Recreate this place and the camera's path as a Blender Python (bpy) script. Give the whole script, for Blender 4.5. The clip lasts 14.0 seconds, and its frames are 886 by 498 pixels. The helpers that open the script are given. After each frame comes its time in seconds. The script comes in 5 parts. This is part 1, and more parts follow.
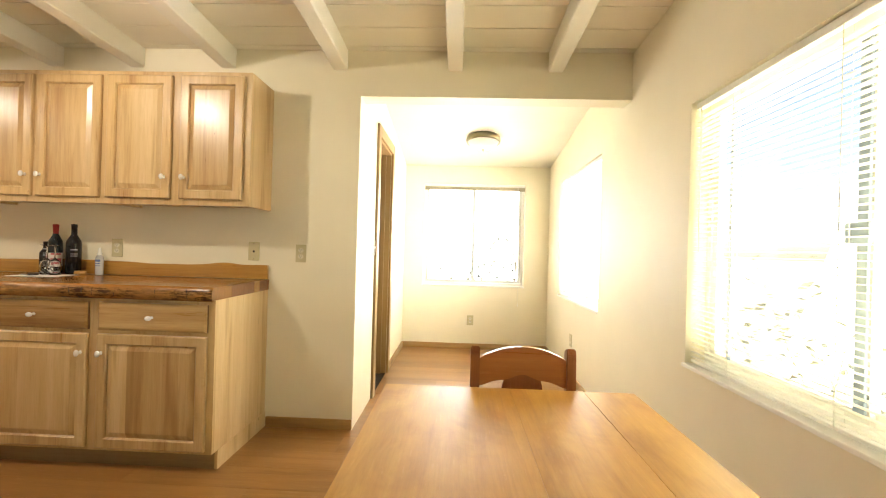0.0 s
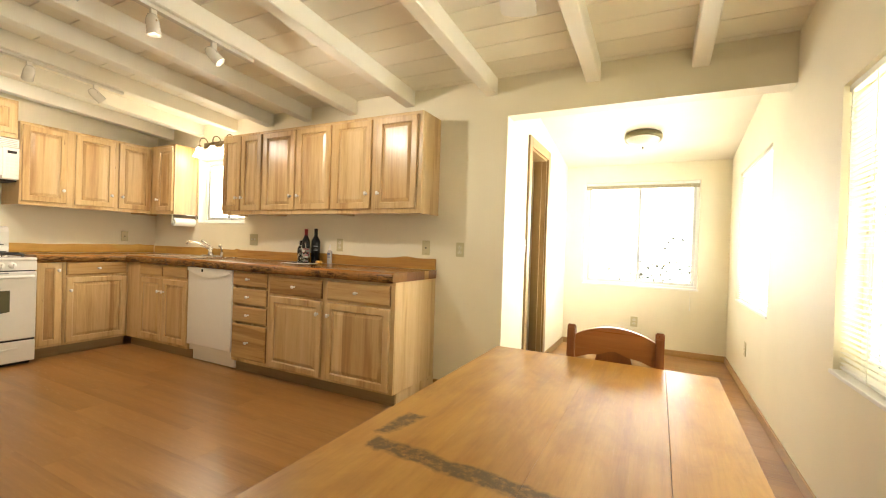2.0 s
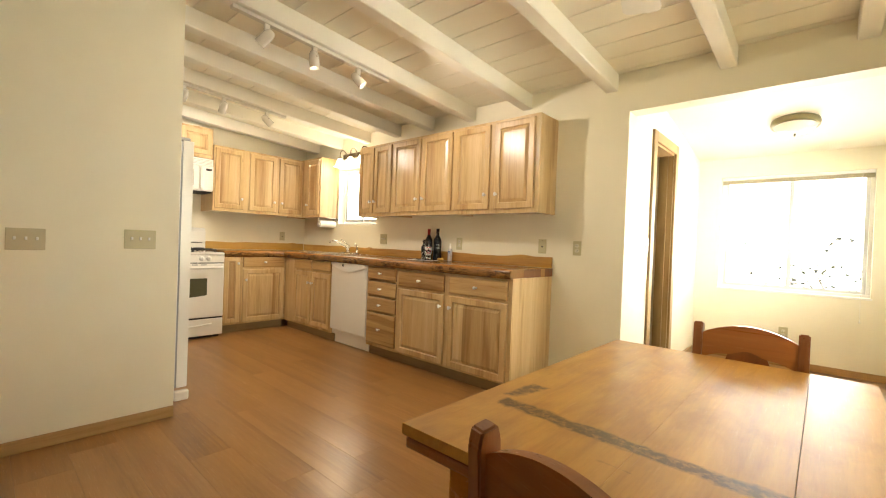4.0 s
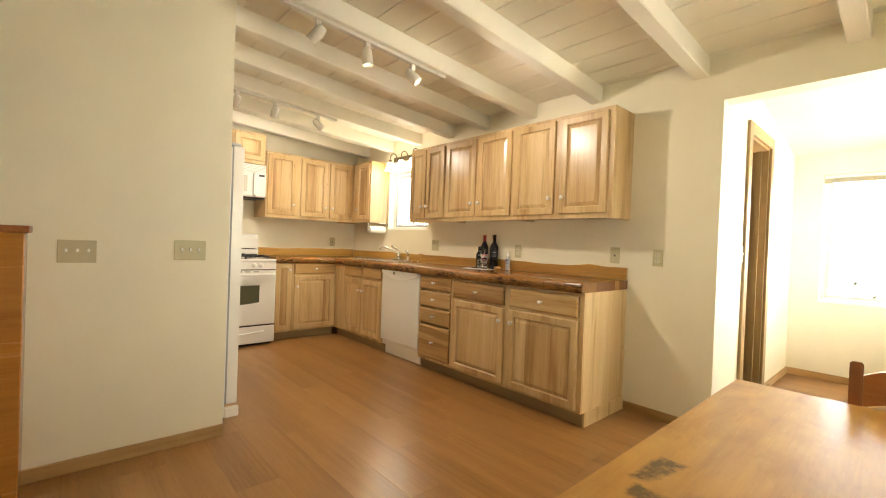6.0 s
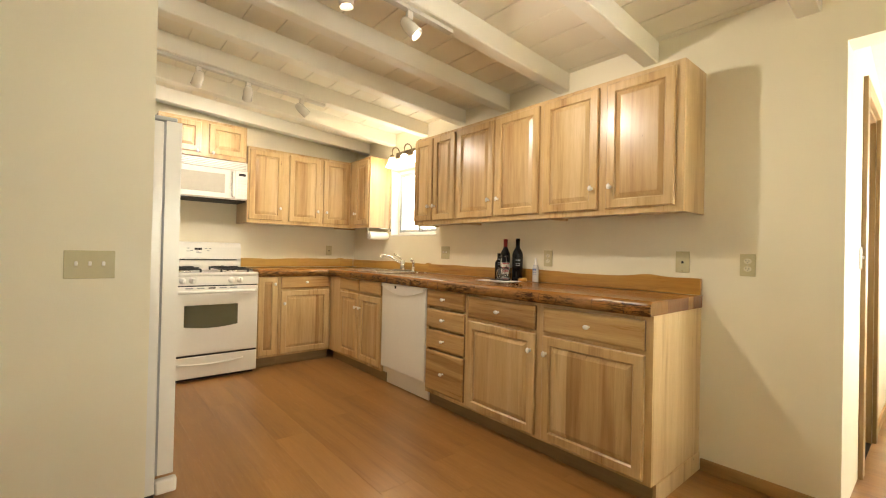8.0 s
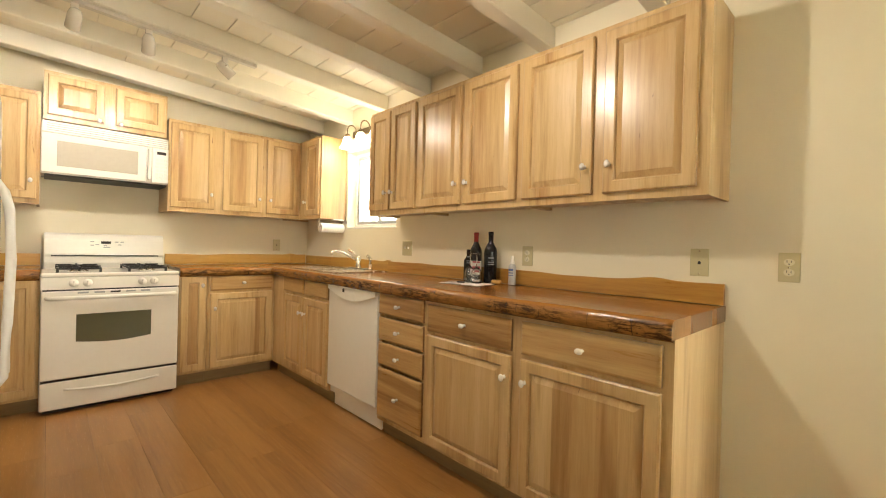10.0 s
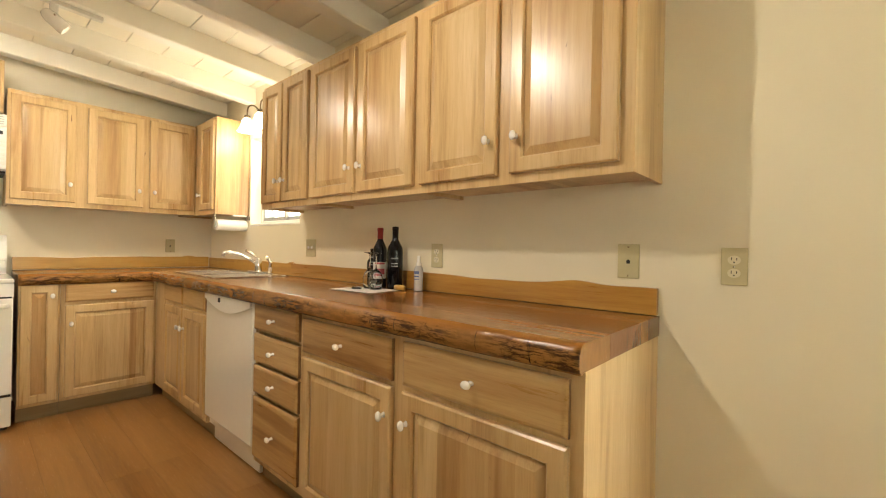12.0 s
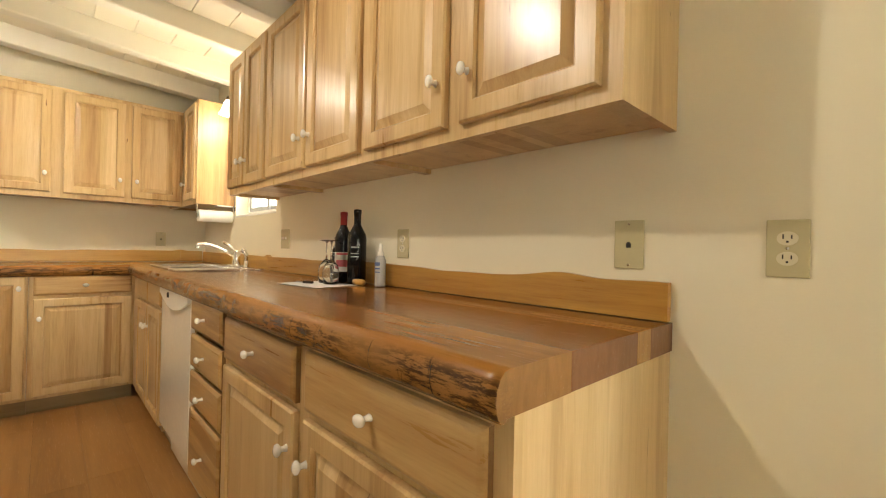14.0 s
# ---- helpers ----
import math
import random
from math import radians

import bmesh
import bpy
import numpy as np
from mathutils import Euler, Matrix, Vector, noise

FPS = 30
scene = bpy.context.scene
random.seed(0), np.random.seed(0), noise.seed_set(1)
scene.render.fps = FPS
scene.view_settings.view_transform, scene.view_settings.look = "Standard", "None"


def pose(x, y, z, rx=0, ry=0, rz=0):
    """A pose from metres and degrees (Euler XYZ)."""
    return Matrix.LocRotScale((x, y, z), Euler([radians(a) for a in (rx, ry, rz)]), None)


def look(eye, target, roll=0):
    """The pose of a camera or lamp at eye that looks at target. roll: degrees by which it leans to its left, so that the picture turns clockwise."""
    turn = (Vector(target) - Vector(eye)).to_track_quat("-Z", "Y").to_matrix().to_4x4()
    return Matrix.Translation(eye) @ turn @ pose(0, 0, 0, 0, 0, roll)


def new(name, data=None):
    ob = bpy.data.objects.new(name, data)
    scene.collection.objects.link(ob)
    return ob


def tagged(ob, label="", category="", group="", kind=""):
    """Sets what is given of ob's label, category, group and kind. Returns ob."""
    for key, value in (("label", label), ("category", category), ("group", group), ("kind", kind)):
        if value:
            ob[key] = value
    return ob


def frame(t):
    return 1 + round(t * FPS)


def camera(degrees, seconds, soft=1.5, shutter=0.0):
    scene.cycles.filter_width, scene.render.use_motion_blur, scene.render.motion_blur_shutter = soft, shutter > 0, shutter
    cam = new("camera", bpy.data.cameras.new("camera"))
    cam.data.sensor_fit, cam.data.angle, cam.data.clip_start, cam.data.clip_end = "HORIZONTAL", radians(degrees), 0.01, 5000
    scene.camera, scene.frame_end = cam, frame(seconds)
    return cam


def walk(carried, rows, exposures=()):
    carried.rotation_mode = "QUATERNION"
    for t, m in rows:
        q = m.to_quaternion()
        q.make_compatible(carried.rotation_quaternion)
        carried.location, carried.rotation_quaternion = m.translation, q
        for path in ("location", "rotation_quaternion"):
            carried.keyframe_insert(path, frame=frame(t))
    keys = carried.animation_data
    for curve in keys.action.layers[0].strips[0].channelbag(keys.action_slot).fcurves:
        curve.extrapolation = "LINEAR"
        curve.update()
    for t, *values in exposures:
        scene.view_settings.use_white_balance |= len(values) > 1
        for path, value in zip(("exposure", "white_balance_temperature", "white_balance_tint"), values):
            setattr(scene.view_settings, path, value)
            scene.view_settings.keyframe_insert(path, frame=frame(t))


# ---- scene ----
cam = camera(92.7, 14.0, soft=1.1)
PATH = [
    (0, (0.089, 0.011, 1.15), (0.014, 2.009, 1.154), 1.6),
    (0.5, (0.163, -0.079, 1.148), (-0.245, 1.879, 1.141), 1.5),
    (1, (0.267, -0.187, 1.136), (-0.371, 1.709, 1.129), 1.8),
    (1.5, (0.376, -0.297, 1.148), (-0.395, 1.548, 1.14), 2.0),
    (2, (0.468, -0.338, 1.127), (-0.441, 1.444, 1.113), 1.9),
    (2.5, (0.537, -0.408, 1.105), (-0.532, 1.282, 1.1), 1.8),
    (3, (0.551, -0.444, 1.102), (-0.642, 1.161, 1.084), 2.0),
    (3.5, (0.558, -0.479, 1.096), (-0.717, 1.061, 1.078), 2.1),
    (4, (0.525, -0.499, 1.093), (-0.815, 0.986, 1.071), 2.2),
    (6.3, (0.188, -0.317, 1.14), (-1.305, 1.014, 1.12), 2.2),
    (6.5, (0.133, -0.266, 1.135), (-1.356, 1.069, 1.116), 2.1),
    (7, (0.042, -0.147, 1.136), (-1.473, 1.159, 1.129), 1.9),
    (7.2, (-0.029, -0.091, 1.129), (-1.557, 1.2, 1.148), 1.3),
    (9.5, (-0.566, 0.467, 1.144), (-2.085, 1.769, 1.13), 1.6),
    (10, (-0.638, 0.594, 1.146), (-2.097, 1.961, 1.136), 1.5),
    (10.5, (-0.651, 0.729, 1.147), (-2.007, 2.199, 1.141), 1.3),
    (11, (-0.663, 0.877, 1.149), (-1.986, 2.377, 1.149), 1.2),
    (11.5, (-0.663, 1.0, 1.159), (-1.984, 2.502, 1.159), 1.1),
    (12, (-0.721, 1.137, 1.138), (-2.051, 2.631, 1.138), 1.1),
    (12.5, (-0.783, 1.282, 1.118), (-2.116, 2.773, 1.119), 1.1),
    (13, (-0.785, 1.401, 1.124), (-2.133, 2.879, 1.13), 1.1),
    (13.5, (-0.775, 1.539, 1.106), (-2.18, 2.962, 1.115), 1.3),
    (14, (-0.771, 1.614, 1.085), (-2.228, 2.984, 1.088), 1.3),
]
EXPOSURES = [(0.0, 1.03), (3.0, 1.01), (6.5, 0.97), (9.5, 0.92), (11.0, 0.92), (14.0, 0.85)]
walk(cam, [(t, look(eye, target, roll)) for t, eye, target, roll in PATH], EXPOSURES)

# ---- world, sun and large lights ----
NORTH, EAST, WEST, SOUTH = 2.655, 1.13, -4.995, -2.6   # inner wall faces
ALC = 4.975                                            # alcove's far wall
PART = -2.35                                           # partition's east face
SLOPE = 0.062


def ceil_z(y):
    return 2.392 + SLOPE * (NORTH - y)


def alc_z(y):
    return 2.14 + 0.15 * (ALC - y)


world = bpy.data.worlds.new("sky")
scene.world = world
world.use_nodes = True
wn, wl = world.node_tree.nodes, world.node_tree.links
wn.clear()
sky = wn.new("ShaderNodeTexSky")
sky.sky_type, sky.sun_disc = "NISHITA", False
sky.sun_elevation, sky.sun_rotation = radians(48), radians(120)
bg = wn.new("ShaderNodeBackground")
bg.inputs["Strength"].default_value = 0.15
wo = wn.new("ShaderNodeOutputWorld")
wl.new(sky.outputs[0], bg.inputs[0])
wl.new(bg.outputs[0], wo.inputs[0])

sun = new("sun", bpy.data.lights.new("sun", "SUN"))
sun.data.energy, sun.data.angle, sun.data.color = 5.0, radians(0.5), (1.0, 0.95, 0.86)
sun.matrix_world = look((-6, 12, 14), (-6 + 0.5, 12 + 1.2, 14 - 1.6))


def area(name, m, w, h, watts, color):
    lamp = new(name, bpy.data.lights.new(name, "AREA"))
    lamp.data.shape, lamp.data.size, lamp.data.size_y = "RECTANGLE", w, h
    lamp.data.energy, lamp.data.color = watts, color
    lamp.matrix_world = m
    return lamp


DAY = (1.0, 0.955, 0.71)
PALE_DAY = (1.0, 0.98, 0.90)
WARM = (1.0, 0.88, 0.735)
GROUND = (1.0, 0.94, 0.56)                             # tint of the lamp that stands in for light thrown up by the dry grass
area("daylight_dining", look((2.9, 1.5, 0.95), (0, 2.5, 1.9)), 7.0, 2.7, 212, DAY)
# added lamp, unseen below the sill, lifts the header and ceiling as ground bounce
area("ground_bounce_fill", look((1.75, 1.0, 0.05), (0.2, 2.4, 2.3)), 2.2, 0.8, 110, GROUND)
area("daylight_alcove_side", look((1.28, 3.72, 1.32), (0, 3.72, 1.35)), 1.1, 1.15, 44, PALE_DAY)
area("daylight_alcove_end", look((0.26, 6.7, 1.2), (0.26, 4, 1.45)), 3.2, 2.6, 150, PALE_DAY)
area("daylight_kitchen", look((-3.8, 2.86, 1.65), (-3.8, 1.6, 1.6)), 0.8, 0.72, 9, DAY)


# ---- materials ----
def mat(name):
    m = bpy.data.materials.new(name)
    m.use_nodes = True
    n, l = m.node_tree.nodes, m.node_tree.links
    return m, n, l, n["Principled BSDF"]


def coords(n, l, scale=(1, 1, 1), shift=0.0):
    """Object coordinates, moved by the object's own random number."""
    tc = n.new("ShaderNodeTexCoord")
    mp = n.new("ShaderNodeMapping")
    mp.inputs["Scale"].default_value = scale
    l.new(tc.outputs["Object"], mp.inputs["Vector"])
    if shift:
        oi = n.new("ShaderNodeObjectInfo")
        mu = n.new("ShaderNodeMath")
        mu.operation = "MULTIPLY"
        mu.inputs[1].default_value = shift
        l.new(oi.outputs["Random"], mu.inputs[0])
        l.new(mu.outputs[0], mp.inputs["Location"])
    return mp.outputs[0]


def noise_tex(n, l, vec, scale, detail=4.0, rough=0.55, dist=0.0):
    t = n.new("ShaderNodeTexNoise")
    t.inputs["Scale"].default_value, t.inputs["Detail"].default_value = scale, detail
    t.inputs["Roughness"].default_value, t.inputs["Distortion"].default_value = rough, dist
    l.new(vec, t.inputs["Vector"])
    return t.outputs[0]


def ramp(n, l, fac, stops):
    r = n.new("ShaderNodeValToRGB")
    els = r.color_ramp.elements
    while len(els) < len(stops):
        els.new(0.5)
    for e, (p, c) in zip(els, stops):
        e.position, e.color = p, (*c, 1)
    l.new(fac, r.inputs[0])
    return r.outputs[0]


def mixc(n, l, a, b, fac, kind="MIX"):
    m = n.new("ShaderNodeMix")
    m.data_type, m.blend_type = "RGBA", kind
    if isinstance(fac, float):
        m.inputs[0].default_value = fac
    else:
        l.new(fac, m.inputs[0])
    for sock, v in ((m.inputs[6], a), (m.inputs[7], b)):
        if isinstance(v, tuple):
            sock.default_value = (*v, 1)
        else:
            l.new(v, sock)
    return m.outputs[2]


def math_node(n, l, op, a, b=None, clamp=False):
    m = n.new("ShaderNodeMath")
    m.operation, m.use_clamp = op, clamp
    for sock, v in ((m.inputs[0], a), (m.inputs[1], b)):
        if v is None:
            continue
        if isinstance(v, (int, float)):
            sock.default_value = v
        else:
            l.new(v, sock)
    return m.outputs[0]


def bump(n, l, bsdf, height, strength, distance=0.01):
    b = n.new("ShaderNodeBump")
    b.inputs["Strength"].default_value, b.inputs["Distance"].default_value = strength, distance
    l.new(height, b.inputs["Height"])
    l.new(b.outputs[0], bsdf.inputs["Normal"])


def wood(name, light, mid, dark, axis="Z", stave=0.0, rough=0.35, streak=0.5, knots=0.0, coat=0.0, shift=7.0, fine=1.0, across=None, vary=0.0, stave_mix=0.7, pore=0.26, spec=0.5, flecks=0.0):
    """Wood with its grain along one axis; stave: the width of glued strips of differing tone."""
    m, n, l, b = mat(name)
    k = {"X": (0.06, 1, 1), "Y": (1, 0.06, 1), "Z": (1, 1, 0.06)}[axis]
    v = coords(n, l, k, shift)
    broad = noise_tex(n, l, v, 5.0, 3, 0.5, 0.6)
    grain = noise_tex(n, l, v, 42.0 * fine, 6, 0.65, 0.3)
    pores = noise_tex(n, l, v, 190.0 * fine, 3, 0.6)
    f = math_node(n, l, "ADD", math_node(n, l, "MULTIPLY", broad, 0.62), math_node(n, l, "MULTIPLY", grain, 0.38))
    col = ramp(n, l, f, [(0.30, dark), (0.47, mid), (0.66, light)])
    if stave:
        tc = n.new("ShaderNodeTexCoord")
        sep = n.new("ShaderNodeSeparateXYZ")
        l.new(tc.outputs["Object"], sep.inputs[0])
        side = sep.outputs[across or ("Z" if axis == "X" else "X")]
        oi = n.new("ShaderNodeObjectInfo")
        warp = math_node(n, l, "MULTIPLY", math_node(n, l, "SINE", math_node(n, l, "MULTIPLY", side, 31.0)), 0.55)
        cell = math_node(n, l, "FLOOR", math_node(n, l, "ADD", math_node(n, l, "ADD", math_node(n, l, "DIVIDE", side, stave), warp), math_node(n, l, "MULTIPLY", oi.outputs["Random"], 37.3)))
        wnz = n.new("ShaderNodeTexWhiteNoise")
        wnz.noise_dimensions = "1D"
        l.new(cell, wnz.inputs["W"])
        tone = ramp(n, l, wnz.outputs["Value"], [(0.0, (0.68, 0.56, 0.43)), (0.28, (0.88, 0.81, 0.71)), (0.65, (1.0, 1.0, 1.0)), (1.0, (1.10, 1.10, 1.07))])
        col = mixc(n, l, col, tone, stave_mix, "MULTIPLY")
    if vary:
        oi2 = n.new("ShaderNodeObjectInfo")
        lo, hi = 1 - vary, 1 + vary * 0.6
        col = mixc(n, l, col, ramp(n, l, oi2.outputs["Random"], [(0.0, (lo, lo * 0.97, lo * 0.94)), (1.0, (hi, hi, hi))]), 1.0, "MULTIPLY")
    if streak:
        s = noise_tex(n, l, v, 13.0, 2, 0.4, 1.2)
        st = ramp(n, l, s, [(0.60, (1, 1, 1)), (0.72, (0.66, 0.56, 0.46))])
        col = mixc(n, l, col, st, streak, "MULTIPLY")
    pr = ramp(n, l, pores, [(0.30, (0.78, 0.72, 0.66)), (0.50, (1, 1, 1))])
    col = mixc(n, l, col, pr, pore, "MULTIPLY")
    if flecks:
        fv = coords(n, l, {"X": (0.22, 1, 1), "Y": (1, 0.22, 1), "Z": (1, 1, 0.22)}[axis], shift * 1.7)
        fl = noise_tex(n, l, fv, 26.0, 3, 0.6, 0.8)
        col = mixc(n, l, col, (0.16, 0.075, 0.026), ramp(n, l, fl, [(0.715, (0, 0, 0)), (0.765, (flecks, flecks, flecks))]))
    if knots:
        kv = coords(n, l, {"X": (0.45, 1, 1), "Y": (1, 0.45, 1), "Z": (1, 1, 0.45)}[axis], shift)
        vo = n.new("ShaderNodeTexVoronoi")
        vo.inputs["Scale"].default_value = knots
        l.new(kv, vo.inputs["Vector"])
        kn = ramp(n, l, vo.outputs["Distance"], [(0.05, (0.10, 0.05, 0.02)), (0.13, (1, 1, 1))])
        col = mixc(n, l, col, kn, 0.85, "MULTIPLY")
    l.new(col, b.inputs["Base Color"])
    rr = math_node(n, l, "ADD", math_node(n, l, "MULTIPLY", grain, 0.18), rough - 0.09)
    l.new(rr, b.inputs["Roughness"])
    b.inputs["Specular IOR Level"].default_value = spec
    b.inputs["Coat Weight"].default_value = coat
    l.new(math_node(n, l, "ADD", math_node(n, l, "MULTIPLY", pores, 0.22), 0.13), b.inputs["Coat Roughness"])
    bump(n, l, b, grain, 0.07, 0.002)
    return m


def end_grain(m, color, fac=0.65):
    """Duller end grain on the sawn ends of a board whose grain runs along x."""
    n, l = m.node_tree.nodes, m.node_tree.links
    b = n["Principled BSDF"]
    src = b.inputs["Base Color"].links[0].from_socket
    tc = n.new("ShaderNodeTexCoord")
    sep = n.new("ShaderNodeSeparateXYZ")
    l.new(tc.outputs["Normal"], sep.inputs[0])
    end = math_node(n, l, "GREATER_THAN", math_node(n, l, "ABSOLUTE", sep.outputs["X"]), 0.85)
    rings = noise_tex(n, l, coords(n, l, (1, 22, 5)), 3.0, 4, 0.6, 0.4)
    tone = ramp(n, l, rings, [(0.35, tuple(c * 0.8 for c in color)), (0.65, color)])
    l.new(mixc(n, l, src, tone, math_node(n, l, "MULTIPLY", end, fac)), b.inputs["Base Color"])


def paint(name, color, rough=0.6, bumpy=0.15, scale=180.0, spots=0.06):
    m, n, l, b = mat(name)
    v = coords(n, l)
    big = noise_tex(n, l, v, 1.3, 3, 0.5)
    c2 = tuple(c * (1 - spots * 1.6) for c in color)
    col = ramp(n, l, big, [(0.3, c2), (0.65, color)])
    l.new(col, b.inputs["Base Color"])
    small = noise_tex(n, l, v, scale, 3, 0.5)
    rv = math_node(n, l, "ADD", math_node(n, l, "MULTIPLY", big, 0.15), rough - 0.07)
    l.new(rv, b.inputs["Roughness"])
    bump(n, l, b, small, bumpy, 0.002)
    return m


def plain(name, color, rough=0.4, metal=0.0, coat=0.0, vary=0.05):
    m, n, l, b = mat(name)
    v = coords(n, l)
    f = noise_tex(n, l, v, 30.0, 4, 0.6)
    l.new(ramp(n, l, f, [(0.3, tuple(c * (1 - vary) for c in color)), (0.7, color)]), b.inputs["Base Color"])
    l.new(math_node(n, l, "ADD", math_node(n, l, "MULTIPLY", f, 0.12), max(0.02, rough - 0.06)), b.inputs["Roughness"])
    b.inputs["Metallic"].default_value = metal
    b.inputs["Coat Weight"].default_value = coat
    return m


def glow(name, color, strength):
    m, n, l, b = mat(name)
    b.inputs["Base Color"].default_value = (0.9, 0.88, 0.82, 1)
    b.inputs["Emission Color"].default_value = (*color, 1)
    b.inputs["Emission Strength"].default_value = strength
    b.inputs["Roughness"].default_value = 0.3
    return m


def glassy(name, color=(1, 1, 1), rough=0.0, ior=1.45):
    m, n, l, b = mat(name)
    b.inputs["Base Color"].default_value = (*color, 1)
    b.inputs["Transmission Weight"].default_value = 1.0
    b.inputs["Roughness"].default_value, b.inputs["IOR"].default_value = rough, ior
    return m


M_WALL = paint("wall_paint", (0.865, 0.80, 0.625), 0.55, 0.18, 160)
M_CEIL = paint("ceiling_paint", (0.88, 0.825, 0.69), 0.5, 0.10, 90)
M_BEAM = paint("beam_paint", (0.88, 0.84, 0.74), 0.45, 0.12, 60)
M_WHITE = plain("white_enamel", (0.86, 0.83, 0.77), 0.22, 0, 0.4, 0.02)
M_VINYL = plain("white_vinyl", (0.85, 0.83, 0.78), 0.4)
M_CAB = wood("cabinet_wood", (0.68, 0.500, 0.268), (0.580, 0.395, 0.182), (0.355, 0.192, 0.068), "Z", 0.0, 0.30, 0.6, coat=0.3, pore=0.36, flecks=0.8)
M_PANEL = wood("cabinet_panel_wood", (0.695, 0.525, 0.293), (0.595, 0.415, 0.200), (0.38, 0.215, 0.080), "Z", 0.085, 0.32, 0.6, coat=0.25, pore=0.34, stave_mix=0.75, flecks=0.7)
M_CABX = wood("cabinet_wood_across", (0.605, 0.415, 0.185), (0.460, 0.278, 0.104), (0.225, 0.102, 0.031), "X", 0.0, 0.30, 0.9, coat=0.3, pore=0.4, flecks=0.8)
end_grain(M_CABX, (0.20, 0.095, 0.034), 0.8)
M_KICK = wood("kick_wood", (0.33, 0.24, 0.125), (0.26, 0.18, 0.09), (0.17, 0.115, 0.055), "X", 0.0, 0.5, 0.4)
M_SPLASH = wood("backsplash_wood", (0.64, 0.39, 0.095), (0.56, 0.31, 0.065), (0.38, 0.175, 0.036), "X", 0.0, 0.3, 0.4, 1.6, 0.3, 3.0)
M_TABLE = wood("table_wood", (0.52, 0.23, 0.045), (0.44, 0.18, 0.036), (0.26, 0.085, 0.02), "Y", 0.0, 0.25, 0.3, coat=0.5, shift=3.0)
M_CHAIR = wood("chair_wood", (0.40, 0.15, 0.045), (0.31, 0.105, 0.03), (0.19, 0.058, 0.018), "X", 0.0, 0.3, 0.3, coat=0.4)
M_TRIM = wood("knotty_pine", (0.50, 0.33, 0.14), (0.43, 0.26, 0.10), (0.30, 0.17, 0.06), "X", 0.0, 0.45, 0.3, 3.2)
M_TRIMZ = wood("knotty_pine_upright", (0.37, 0.25, 0.11), (0.30, 0.195, 0.08), (0.20, 0.12, 0.045), "Z", 0.0, 0.45, 0.3, 3.2)
M_FLOOR = wood("laminate", (0.425, 0.222, 0.073), (0.352, 0.174, 0.052), (0.235, 0.107, 0.030), "X", 0.0975, 0.32, 0.25, coat=0.4, across="Y", vary=0.05, fine=1.3, stave_mix=0.16, shift=11.0)
M_KNOB = plain("white_porcelain", (0.88, 0.86, 0.82), 0.12, 0, 0.6, 0.01)
M_CHROME = plain("chrome", (0.82, 0.82, 0.80), 0.12, 1.0)
M_STEEL = plain("brushed_steel", (0.70, 0.69, 0.66), 0.26, 1.0)
M_BRONZE = plain("dark_bronze", (0.20, 0.15, 0.09), 0.35, 0.9)
M_BRASS = plain("aged_brass", (0.24, 0.21, 0.12), 0.35, 0.9)
M_BLACK = plain("black_iron", (0.012, 0.012, 0.012), 0.45)
M_DARK = plain("dark_gap", (0.02, 0.018, 0.015), 0.8)
M_IVORY = plain("ivory_plastic", (0.56, 0.50, 0.30), 0.4)
M_IVORY_DK = plain("ivory_plastic_worn", (0.54, 0.47, 0.30), 0.45)
M_ALU = plain("grey_aluminium", (0.42, 0.44, 0.46), 0.45, 0.3)
M_PALEALU = plain("pale_aluminium", (0.66, 0.67, 0.66), 0.4, 0.2)
M_SASH = plain("blue_grey_sash", (0.26, 0.32, 0.40), 0.5)
M_RAIL = plain("track_rail_white", (0.70, 0.67, 0.60), 0.4)
M_IVORY2 = plain("light_ivory_plastic", (0.72, 0.67, 0.50), 0.35)
M_GLASS = glassy("window_glass")
M_DGLASS = plain("oven_glass", (0.10, 0.10, 0.06), 0.08, 0, 0.8)
M_LGLASS = plain("microwave_glass", (0.55, 0.51, 0.43), 0.12, 0, 0.6)
M_PAPER = paint("paper", (0.92, 0.90, 0.86), 0.8, 0.2, 120, 0.02)
M_BOTTLE = plain("dark_bottle_glass", (0.004, 0.004, 0.005), 0.10)
M_BOTTLE.node_tree.nodes["Principled BSDF"].inputs["Specular IOR Level"].default_value = 0.35
M_RED = plain("red_foil", (0.30, 0.02, 0.015), 0.3, 0.3)
M_CLEAR = glassy("clear_glass", (1, 1, 1), 0.0, 1.45)
M_PLASTIC = plain("milky_plastic", (0.80, 0.80, 0.79), 0.25)
M_PLASTIC.node_tree.nodes["Principled BSDF"].inputs["Transmission Weight"].default_value = 0.35
M_LABEL = plain("label_blue", (0.10, 0.14, 0.30), 0.5)
M_LABELP = plain("label_pink", (0.52, 0.10, 0.12), 0.5)
M_LABELW = plain("label_white", (0.78, 0.74, 0.68), 0.6)
M_LABELG = plain("label_grey", (0.35, 0.36, 0.36), 0.5)
M_SLAT = bpy.data.materials.new("blind_slat")
M_SLAT.use_nodes = True
_n, _l = M_SLAT.node_tree.nodes, M_SLAT.node_tree.links
_t, _x = _n.new("ShaderNodeBsdfTranslucent"), _n.new("ShaderNodeMixShader")
_t.inputs["Color"].default_value = (0.9, 0.88, 0.82, 1)
_n["Principled BSDF"].inputs["Base Color"].default_value = (0.88, 0.86, 0.80, 1)
_n["Principled BSDF"].inputs["Roughness"].default_value = 0.45
_x.inputs[0].default_value = 0.65
_l.new(_n["Principled BSDF"].outputs[0], _x.inputs[1])
_l.new(_t.outputs[0], _x.inputs[2])
